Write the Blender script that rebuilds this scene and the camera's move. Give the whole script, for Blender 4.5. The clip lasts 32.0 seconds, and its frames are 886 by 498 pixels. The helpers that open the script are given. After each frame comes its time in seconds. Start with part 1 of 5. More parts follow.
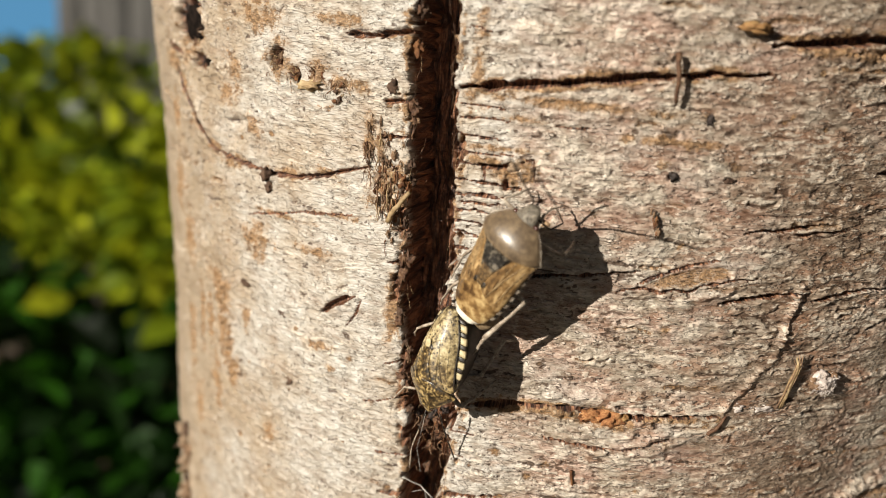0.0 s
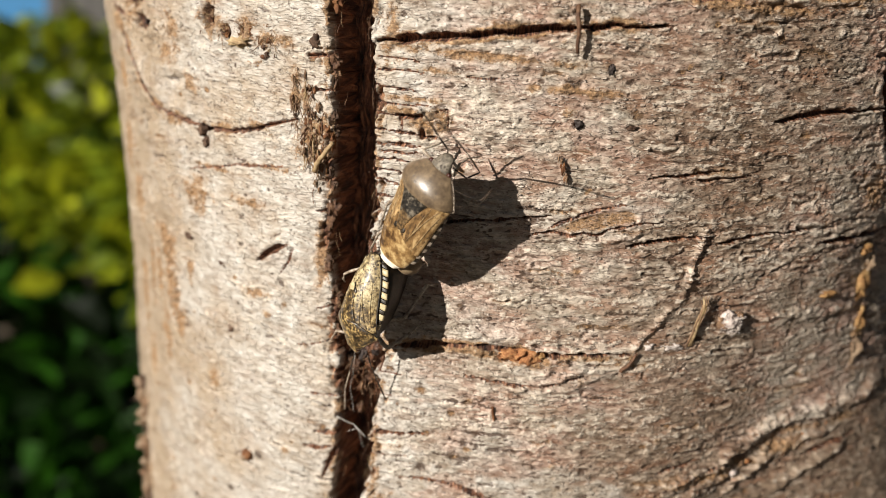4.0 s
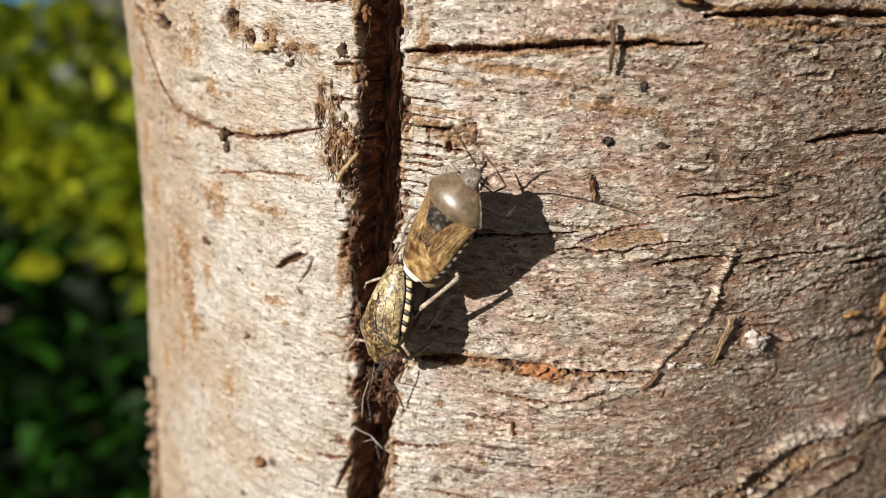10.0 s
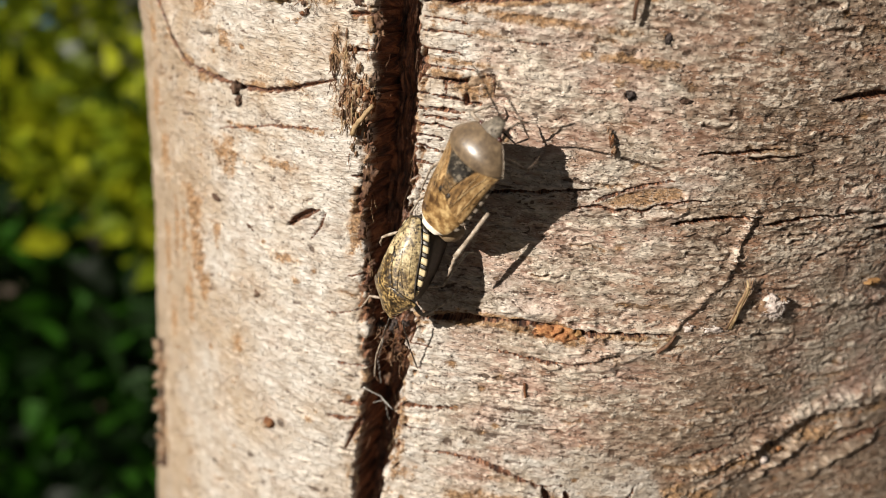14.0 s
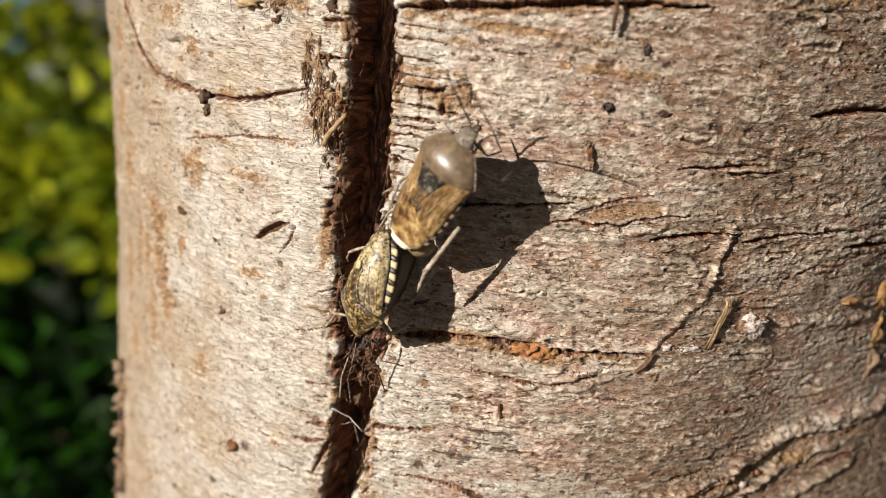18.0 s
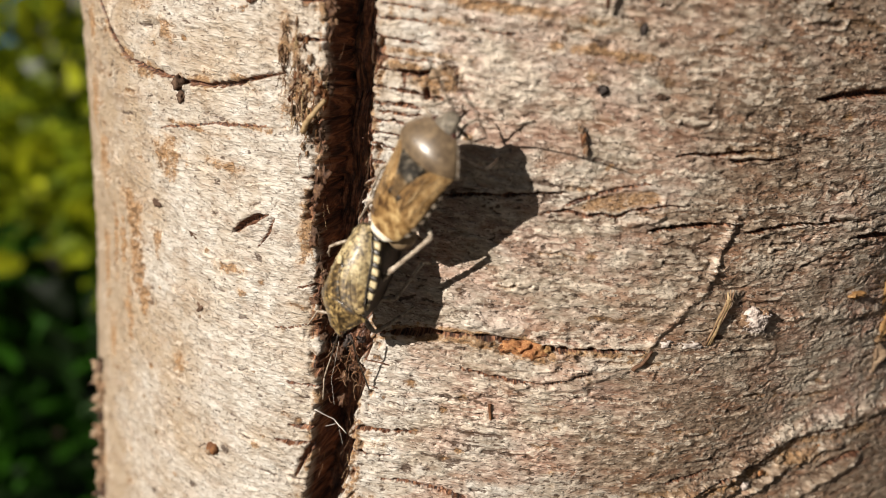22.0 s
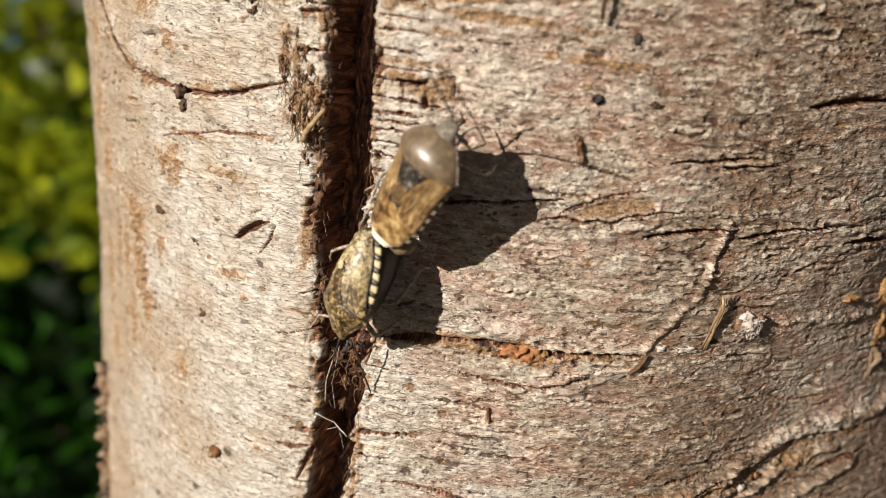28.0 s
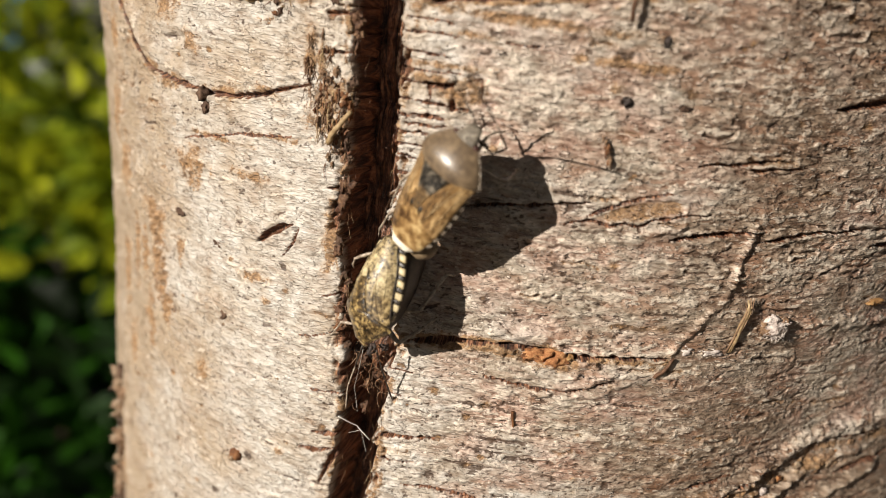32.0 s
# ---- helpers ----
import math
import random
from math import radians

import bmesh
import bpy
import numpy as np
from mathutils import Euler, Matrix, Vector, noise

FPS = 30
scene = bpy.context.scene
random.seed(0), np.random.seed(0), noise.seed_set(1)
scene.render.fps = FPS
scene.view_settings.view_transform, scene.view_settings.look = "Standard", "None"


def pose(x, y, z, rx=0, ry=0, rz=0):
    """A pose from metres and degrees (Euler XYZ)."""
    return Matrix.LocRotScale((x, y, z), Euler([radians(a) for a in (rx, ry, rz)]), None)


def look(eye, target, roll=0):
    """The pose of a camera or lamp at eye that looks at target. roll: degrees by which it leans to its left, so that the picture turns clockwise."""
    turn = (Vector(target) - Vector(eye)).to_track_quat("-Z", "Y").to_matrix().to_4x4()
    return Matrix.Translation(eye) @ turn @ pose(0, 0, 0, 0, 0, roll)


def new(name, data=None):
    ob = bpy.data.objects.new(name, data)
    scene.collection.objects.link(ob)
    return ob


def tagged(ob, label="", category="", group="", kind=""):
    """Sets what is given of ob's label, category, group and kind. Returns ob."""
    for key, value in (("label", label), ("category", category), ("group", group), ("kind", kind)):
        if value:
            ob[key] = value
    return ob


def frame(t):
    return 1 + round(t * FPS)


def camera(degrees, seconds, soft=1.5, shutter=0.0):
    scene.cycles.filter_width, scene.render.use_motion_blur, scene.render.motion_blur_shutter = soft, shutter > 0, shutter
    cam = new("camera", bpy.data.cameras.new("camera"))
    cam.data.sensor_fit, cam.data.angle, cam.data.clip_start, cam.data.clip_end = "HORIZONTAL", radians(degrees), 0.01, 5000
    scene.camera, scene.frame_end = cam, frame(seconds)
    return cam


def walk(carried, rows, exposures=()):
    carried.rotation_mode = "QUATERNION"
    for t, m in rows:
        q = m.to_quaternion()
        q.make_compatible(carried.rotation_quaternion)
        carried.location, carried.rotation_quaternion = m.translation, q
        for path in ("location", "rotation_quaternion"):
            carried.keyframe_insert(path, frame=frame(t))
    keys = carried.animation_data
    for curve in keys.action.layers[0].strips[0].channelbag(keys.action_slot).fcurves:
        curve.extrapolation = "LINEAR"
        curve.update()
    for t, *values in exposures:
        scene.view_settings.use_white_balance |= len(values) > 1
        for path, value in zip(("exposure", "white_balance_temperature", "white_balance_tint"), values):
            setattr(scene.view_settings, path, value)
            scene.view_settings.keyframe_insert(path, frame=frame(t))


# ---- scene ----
# ---- camera: a hand-held phone a hand's width from the bark ----
cam = camera(57.49, 32.0, 0.8)
cam.data.dof.use_dof = True
cam.data.dof.focus_distance = 0.092
cam.data.dof.aperture_fstop = 15.5
PATH = [
    (0.0, 0.00000, -0.15788, 1.20000, 74.491, -5.335, 9.309),
    (0.5, 0.00080, -0.15949, 1.19954, 74.187, -5.029, 9.245),
    (1.0, 0.00374, -0.15922, 1.19827, 74.177, -5.243, 9.002),
    (1.5, 0.00556, -0.16094, 1.20091, 74.096, -5.104, 8.981),
    (2.0, 0.00720, -0.16284, 1.20310, 74.403, -5.182, 8.942),
    (2.5, 0.00702, -0.16152, 1.20135, 74.027, -5.141, 9.122),
    (3.0, 0.00838, -0.16252, 1.19937, 73.874, -5.110, 8.841),
    (3.5, 0.00938, -0.16290, 1.19898, 73.533, -5.030, 8.937),
    (5.5, 0.00964, -0.15597, 1.19468, 72.889, -5.514, 8.391),
    (6.0, 0.00939, -0.15413, 1.19450, 73.375, -5.687, 8.251),
    (6.5, 0.01165, -0.15425, 1.19992, 73.782, -5.291, 8.057),
    (7.0, 0.01113, -0.15679, 1.19908, 73.953, -5.691, 8.223),
    (7.5, 0.01043, -0.15760, 1.19868, 73.796, -6.036, 8.217),
    (8.0, 0.01027, -0.16261, 1.19837, 73.277, -5.920, 8.490),
    (8.5, 0.00890, -0.16496, 1.19962, 73.368, -6.000, 8.843),
    (9.0, 0.00862, -0.16388, 1.20046, 73.174, -6.053, 9.019),
    (9.5, 0.00779, -0.16237, 1.20115, 73.066, -6.350, 9.061),
    (10.0, 0.00615, -0.16095, 1.20019, 72.513, -6.219, 9.175),
    (10.5, 0.00649, -0.16040, 1.19930, 72.283, -6.332, 9.155),
    (11.0, 0.00257, -0.15782, 1.19684, 71.897, -6.281, 9.650),
    (11.5, 0.00309, -0.15679, 1.19701, 72.323, -6.534, 9.152),
    (12.0, 0.00660, -0.16140, 1.20163, 72.017, -6.625, 9.535),
    (12.5, 0.00743, -0.16189, 1.20082, 71.558, -6.613, 9.816),
    (13.0, 0.00632, -0.16086, 1.19631, 71.046, -6.952, 9.856),
    (13.5, 0.00625, -0.16086, 1.19665, 71.464, -6.982, 9.861),
    (14.0, 0.00535, -0.16046, 1.19638, 71.404, -6.997, 9.784),
    (14.5, 0.00649, -0.16001, 1.19882, 71.974, -7.215, 9.683),
    (16.5, 0.00495, -0.15830, 1.19188, 73.338, -7.992, 8.026),
    (17.0, 0.00452, -0.15563, 1.19300, 73.393, -7.944, 8.055),
    (17.5, 0.00456, -0.15508, 1.19234, 73.690, -8.154, 7.955),
    (18.0, 0.00510, -0.15831, 1.19383, 73.767, -8.086, 8.003),
    (18.5, 0.00552, -0.15947, 1.19455, 73.640, -8.035, 8.069),
    (19.0, 0.00444, -0.15813, 1.19399, 73.527, -8.042, 8.043),
    (19.5, 0.00324, -0.15741, 1.19484, 73.626, -8.035, 8.044),
    (20.0, 0.00403, -0.15617, 1.19413, 73.615, -8.164, 7.970),
    (20.5, 0.00334, -0.15653, 1.19397, 73.459, -8.157, 8.015),
    (21.0, 0.00425, -0.15364, 1.19148, 73.482, -8.232, 7.846),
    (21.5, 0.00520, -0.15320, 1.19262, 73.451, -7.790, 7.667),
    (22.0, 0.00584, -0.15368, 1.19254, 73.388, -7.839, 7.729),
    (22.5, 0.00780, -0.15501, 1.19484, 73.596, -7.657, 7.678),
    (23.0, 0.00864, -0.15760, 1.19530, 73.658, -7.581, 7.774),
    (23.5, 0.00847, -0.15780, 1.19229, 73.352, -7.512, 7.925),
    (24.0, 0.00812, -0.15898, 1.19333, 73.631, -7.480, 7.884),
    (24.5, 0.00982, -0.15893, 1.19529, 73.651, -7.480, 7.926),
    (25.0, 0.00843, -0.15808, 1.19553, 73.614, -7.624, 8.151),
    (25.5, 0.00652, -0.15500, 1.19337, 73.759, -7.723, 7.950),
    (27.5, 0.00480, -0.15327, 1.19213, 73.293, -7.661, 7.850),
    (28.0, 0.00634, -0.15463, 1.19371, 73.306, -7.664, 7.914),
    (28.5, 0.00537, -0.15521, 1.19379, 73.564, -7.556, 7.933),
    (29.0, 0.00463, -0.15370, 1.19258, 73.202, -7.550, 7.791),
    (29.5, 0.00267, -0.15418, 1.19291, 73.586, -7.661, 7.771),
    (30.0, 0.00372, -0.15193, 1.19319, 73.484, -7.608, 7.718),
    (30.5, 0.00417, -0.15476, 1.19616, 73.204, -7.539, 8.062),
    (31.0, 0.00458, -0.15757, 1.19703, 73.718, -7.666, 7.901),
    (31.5, 0.00467, -0.15549, 1.19624, 73.362, -7.426, 7.937),
    (32.0, 0.00338, -0.15463, 1.19355, 73.311, -7.713, 7.817),
]
# the phone's white balance drifts a little: seconds, stops, kelvin, tint
BALANCE = [(0.0, 0.37, 6500, 7), (3.0, 0.40, 6380, 9), (6.0, 0.42, 6250, 9), (8.0, 0.42, 6150, 9), (9.5, 0.42, 6200, 9), (11.5, 0.40, 6380, 9), (14.0, 0.41, 6450, 10), (18.0, 0.38, 6520, 10), (32.0, 0.37, 6520, 10)]
walk(cam, [(t, pose(x, y, z, rx, ry, rz)) for t, x, y, z, rx, ry, rz in PATH], BALANCE)

# ---- light: a low warm sun from behind the camera's left shoulder, clear sky ----
SUN_WAY = Vector((0.597, 0.722, -0.338)).normalized()
sun = new("sun", bpy.data.lights.new("sun", "SUN"))
sun.data.energy, sun.data.angle, sun.data.color = 4.95, radians(0.53), (1.0, 0.916, 0.795)
sun.matrix_world = look(-SUN_WAY * 5 + Vector((0, 0, 1.2)), (0, 0, 1.2))
world = bpy.data.worlds.new("sky")
scene.world = world
world.use_nodes = True
wn = world.node_tree
sky = wn.nodes.new("ShaderNodeTexSky")
sky.sky_type, sky.sun_disc = "NISHITA", False
sky.sun_elevation = math.asin(-SUN_WAY.z)
sky.sun_rotation = math.atan2(-SUN_WAY.x, -SUN_WAY.y)
wn.nodes["Background"].inputs["Strength"].default_value = 0.011
wn.links.new(sky.outputs[0], wn.nodes["Background"].inputs["Color"])

# ---- materials ----
MM = 0.001


class Nodes:
    """Short ways to write a node material."""

    def __init__(self, name, rough=0.6, metal=0.0, spec=0.5):
        self.mat = bpy.data.materials.new(name)
        self.mat.use_nodes = True
        self.tree = self.mat.node_tree
        self.bsdf = self.tree.nodes["Principled BSDF"]
        self.set("Roughness", rough), self.set("Metallic", metal), self.set("Specular IOR Level", spec)

    def set(self, slot, value):
        if isinstance(value, bpy.types.NodeSocket):
            self.tree.links.new(value, self.bsdf.inputs[slot])
        else:
            self.bsdf.inputs[slot].default_value = value
        return self

    def node(self, kind, **slots):
        n = self.tree.nodes.new(kind)
        for k, v in slots.items():
            self.feed(n, k.replace("_", " "), v)
        return n

    def feed(self, n, slot, v):
        if isinstance(v, bpy.types.NodeSocket):
            self.tree.links.new(v, n.inputs[slot])
        else:
            n.inputs[slot].default_value = v

    def attr(self, name, out="Vector"):
        n = self.tree.nodes.new("ShaderNodeAttribute")
        n.attribute_name = name
        return n.outputs[out]

    def coords(self):
        return self.tree.nodes.new("ShaderNodeTexCoord").outputs["Object"]

    def scaled(self, v, scale):
        n = self.tree.nodes.new("ShaderNodeMapping")
        self.tree.links.new(v, n.inputs["Vector"])
        n.inputs["Scale"].default_value = scale
        return n.outputs["Vector"]

    def noise(self, v, scale, detail=4.0, rough=0.55, stretch=None):
        if stretch:
            v = self.scaled(v, stretch)
        n = self.node("ShaderNodeTexNoise", Vector=v, Scale=scale, Detail=detail, Roughness=rough)
        return n.outputs["Fac"]

    def cells(self, v, scale, out="Distance", feature="F1"):
        n = self.node("ShaderNodeTexVoronoi", Vector=v, Scale=scale)
        n.feature = feature
        return n.outputs[out]

    def ramp(self, fac, *stops):
        n = self.tree.nodes.new("ShaderNodeValToRGB")
        self.tree.links.new(fac, n.inputs["Fac"])
        e = n.color_ramp.elements
        while len(e) < len(stops):
            e.new(0.5)
        for spot, (at, c) in zip(e, stops):
            spot.position = at
            spot.color = (c, c, c, 1) if isinstance(c, (int, float)) else (*c, 1)
        return n.outputs["Color"]

    def mix(self, fac, a, b, how="MIX"):
        n = self.tree.nodes.new("ShaderNodeMix")
        n.data_type, n.blend_type = "RGBA", how
        for slot, v in ((0, fac), (6, a), (7, b)):
            if isinstance(v, bpy.types.NodeSocket):
                self.tree.links.new(v, n.inputs[slot])
            else:
                n.inputs[slot].default_value = v if slot == 0 else (*v, 1)
        return n.outputs[2]

    def math(self, how, a, b=0.0):
        n = self.tree.nodes.new("ShaderNodeMath")
        n.operation = how
        for slot, v in ((0, a), (1, b)):
            if isinstance(v, bpy.types.NodeSocket):
                self.tree.links.new(v, n.inputs[slot])
            else:
                n.inputs[slot].default_value = v
        return n.outputs[0]

    def split(self, c):
        n = self.tree.nodes.new("ShaderNodeSeparateColor")
        self.tree.links.new(c, n.inputs[0])
        return n.outputs

    def bump(self, height, strength, distance, under=None):
        n = self.node("ShaderNodeBump", Height=height, Strength=strength, Distance=distance)
        if under is not None:
            self.tree.links.new(under, n.inputs["Normal"])
        return n.outputs["Normal"]

    def random(self):
        return self.tree.nodes.new("ShaderNodeObjectInfo").outputs["Random"]


def bark_material():
    n = Nodes("weathered_bark", 0.5, 0, 0.6)
    v = n.attr("mm")
    red, green, blue = n.split(n.attr("mask", "Color"))[:3]
    fleck = n.attr("fleck", "Fac")
    streak = n.noise(v, 1.0, 4, 0.6, (0.16, 1.3, 1))
    fine = n.noise(v, 1.0, 3, 0.55, (0.6, 1.5, 1))
    blotch = n.noise(v, 0.085, 5, 0.6, (0.8, 1.3, 1))
    patch = n.noise(n.scaled(v, (1.0, 1.6, 1)), 0.11, 4, 0.6)
    warm = n.noise(n.scaled(v, (0.6, 1.5, 1)), 0.3, 4, 0.55)
    grain = n.noise(v, 3.4, 2, 0.6, (0.65, 1.5, 1))
    tone = n.math("ADD", n.math("MULTIPLY", fine, 0.76), n.math("MULTIPLY", grain, 0.24))
    pale = n.ramp(tone, (0.28, (0.27, 0.2, 0.145)), (0.37, (0.43, 0.375, 0.32)), (0.48, (0.52, 0.48, 0.43)), (0.66, (0.7, 0.67, 0.63)))
    brown = n.ramp(tone, (0.34, (0.17, 0.09, 0.058)), (0.42, (0.36, 0.232, 0.178)), (0.51, (0.49, 0.345, 0.28)), (0.62, (0.72, 0.56, 0.46)))
    green_grey = n.ramp(tone, (0.34, (0.16, 0.115, 0.078)), (0.42, (0.33, 0.275, 0.215)), (0.51, (0.45, 0.385, 0.315)), (0.62, (0.68, 0.6, 0.51)))
    grey = n.ramp(tone, (0.34, (0.09, 0.056, 0.038)), (0.42, (0.2, 0.145, 0.103)), (0.51, (0.3, 0.228, 0.17)), (0.62, (0.52, 0.42, 0.33)))
    drift = n.math("MULTIPLY", n.math("SUBTRACT", blotch, 0.5), 1.3)
    brown = n.mix(n.ramp(patch, (0.42, 0), (0.55, 1)), brown, green_grey)
    left_side = n.ramp(blue, (0.35, 0), (0.85, 1))
    col = n.mix(n.ramp(n.math("ADD", blue, drift), (0.3, 0), (0.65, 1)), brown, pale)
    col = n.mix(n.ramp(n.math("SUBTRACT", n.attr("mask", "Alpha"), drift), (0.25, 0), (0.75, 1)), col, grey)
    round_way = n.node("ShaderNodeSeparateXYZ", Vector=v).outputs["X"]
    west = n.ramp(n.math("MULTIPLY", round_way, -0.01), (0.36, 0), (0.68, 0.28))
    tan = n.math("MULTIPLY", n.ramp(n.math("ADD", n.noise(v, 0.07, 4, 0.6), west), (0.46, 0), (0.68, 0.9)), left_side)
    col = n.mix(tan, col, (0.41, 0.315, 0.22))
    # warm red-brown weathering in level drifts
    col = n.mix(n.math("MULTIPLY", n.ramp(warm, (0.5, 0), (0.66, 1)), n.ramp(blue, (0.3, 0.62), (0.8, 0.14))), col, (0.36, 0.19, 0.115))
    col = n.mix(n.math("MULTIPLY", n.ramp(streak, (0.53, 0), (0.64, 1)), n.ramp(blue, (0.3, 0.4), (0.8, 0.12))), col, (0.2, 0.1, 0.06))
    # cloudy wear a few millimetres across
    cloud = n.noise(v, 0.3, 5, 0.62, (0.75, 1.3, 1))
    col = n.mix(1.0, col, n.ramp(cloud, (0.36, (0.74, 0.69, 0.64)), (0.5, (0.97, 0.96, 0.95)), (0.64, (1.0, 1.0, 1.0))), "MULTIPLY")
    # small raised granules: pale tops, and shade round each foot put into the colour
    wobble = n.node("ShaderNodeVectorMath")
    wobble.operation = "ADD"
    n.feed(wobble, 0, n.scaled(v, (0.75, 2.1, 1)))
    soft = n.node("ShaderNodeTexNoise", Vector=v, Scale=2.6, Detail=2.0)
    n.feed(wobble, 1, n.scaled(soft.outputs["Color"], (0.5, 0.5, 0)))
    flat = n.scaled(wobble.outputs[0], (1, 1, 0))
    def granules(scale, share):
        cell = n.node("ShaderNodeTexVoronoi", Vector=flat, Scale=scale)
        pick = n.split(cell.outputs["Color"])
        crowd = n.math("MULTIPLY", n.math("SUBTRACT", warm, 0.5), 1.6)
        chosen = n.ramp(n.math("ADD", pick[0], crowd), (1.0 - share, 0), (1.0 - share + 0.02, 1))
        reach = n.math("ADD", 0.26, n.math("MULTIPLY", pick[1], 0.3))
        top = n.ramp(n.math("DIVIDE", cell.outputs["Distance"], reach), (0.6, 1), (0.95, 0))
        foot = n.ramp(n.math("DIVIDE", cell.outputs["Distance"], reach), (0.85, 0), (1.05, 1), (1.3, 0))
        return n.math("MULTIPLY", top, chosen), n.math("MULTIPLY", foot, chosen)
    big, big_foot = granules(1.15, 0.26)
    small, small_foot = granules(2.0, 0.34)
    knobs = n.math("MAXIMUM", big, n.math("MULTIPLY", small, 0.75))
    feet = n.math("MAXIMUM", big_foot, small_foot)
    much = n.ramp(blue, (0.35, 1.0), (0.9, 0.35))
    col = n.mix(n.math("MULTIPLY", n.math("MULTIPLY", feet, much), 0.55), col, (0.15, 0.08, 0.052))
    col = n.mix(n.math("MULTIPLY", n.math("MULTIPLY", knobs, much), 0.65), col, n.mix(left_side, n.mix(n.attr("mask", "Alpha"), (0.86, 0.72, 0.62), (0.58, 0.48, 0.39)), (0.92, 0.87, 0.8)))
    # thin crisp squiggles, as of moss threads and worn lenticels
    wave = n.math("ABSOLUTE", n.math("SUBTRACT", n.noise(v, 1.35, 3, 0.6, (0.8, 1.15, 1)), 0.5))
    gate = n.ramp(n.noise(v, 0.8, 3, 0.6, (1, 1.3, 1)), (0.5, 0), (0.56, 1))
    squiggle = n.math("MULTIPLY", n.ramp(wave, (0.008, 1), (0.02, 0)), gate)
    col = n.mix(n.math("MULTIPLY", squiggle, n.ramp(blue, (0.35, 0.15), (0.9, 0.5))), col, (0.2, 0.13, 0.085))
    chips = n.math("SUBTRACT", n.noise(n.scaled(v, (1.3, 3.0, 1)), 0.9, 2, 0.6), n.math("MULTIPLY", left_side, 0.03))
    col = n.mix(n.math("MULTIPLY", n.ramp(chips, (0.66, 0), (0.7, 1)), 0.8), col, (0.1, 0.05, 0.03))
    sharp = n.math("ADD", fleck, n.math("MULTIPLY", n.math("SUBTRACT", grain, 0.5), 0.9))
    col = n.mix(n.math("MULTIPLY", n.ramp(sharp, (0.38, 0), (0.52, 1)), 0.62), col, (0.75, 0.655, 0.55))
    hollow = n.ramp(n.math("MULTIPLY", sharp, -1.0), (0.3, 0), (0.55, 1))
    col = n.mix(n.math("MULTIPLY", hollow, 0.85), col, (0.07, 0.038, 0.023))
    # rust: crumbly, with torn edges
    crumb = n.noise(v, 2.6, 5, 0.75, (1.0, 1.1, 1))
    rust = n.ramp(crumb, (0.42, (0.02, 0.008, 0.003)), (0.485, (0.11, 0.045, 0.016)), (0.545, (0.29, 0.145, 0.055)), (0.62, (0.58, 0.41, 0.24)))
    torn = n.math("ADD", n.noise(v, 0.75, 5, 0.72, (1.2, 0.9, 1)), n.math("MULTIPLY", n.math("SUBTRACT", grain, 0.5), 0.5))
    broken = n.math("ADD", green, n.math("MULTIPLY", n.math("SUBTRACT", torn, 0.5), 3.4))
    col = n.mix(n.math("MULTIPLY", n.ramp(broken, (0.56, 0), (0.7, 1)), n.ramp(green, (0.1, 0), (0.35, 0.8))), col, rust)
    tinge = n.ramp(green, (0.15, 0), (0.8, 0.42))
    col = n.mix(tinge, col, (0.42, 0.25, 0.115))
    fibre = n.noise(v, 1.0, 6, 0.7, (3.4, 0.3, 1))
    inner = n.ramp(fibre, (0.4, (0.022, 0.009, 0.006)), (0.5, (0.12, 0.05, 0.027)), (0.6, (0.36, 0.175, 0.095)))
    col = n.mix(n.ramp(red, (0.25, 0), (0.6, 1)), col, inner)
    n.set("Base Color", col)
    n.set("Roughness", n.ramp(n.math("ADD", grain, n.math("MULTIPLY", green, 0.5)), (0.4, 0.36), (0.62, 0.55), (0.9, 0.9)))
    raised = n.math("MULTIPLY", knobs, n.math("MULTIPLY", much, 0.75))
    low = n.bump(n.math("ADD", n.math("ADD", fine, raised), n.math("MULTIPLY", n.math("ADD", chips, squiggle), -0.4)), 0.9, 0.0005)
    n.set("Normal", n.bump(n.math("ADD", n.math("ADD", grain, n.math("MULTIPLY", crumb, green)), n.math("MULTIPLY", fibre, n.math("MULTIPLY", red, 1.5))), 0.9, 0.0001, low))
    return n.mat


def plain(name, dark, mid, light, scale, rough=0.75, bump=0.3, depth=0.0001, stretch=None, **more):
    """A material of one stuff in three tones, with grain and relief."""
    n = Nodes(name, rough)
    v = n.coords()
    a, b = n.noise(v, scale, 5, 0.6, stretch), n.noise(v, scale * 6, 3, 0.6, stretch)
    tone = n.math("ADD", n.math("MULTIPLY", a, 0.7), n.math("MULTIPLY", b, 0.3))
    n.set("Base Color", n.ramp(tone, (0.34, dark), (0.5, mid), (0.66, light)))
    n.set("Normal", n.bump(tone, bump, depth))
    for slot, value in more.items():
        n.set(slot.replace("_", " "), value)
    return n.mat


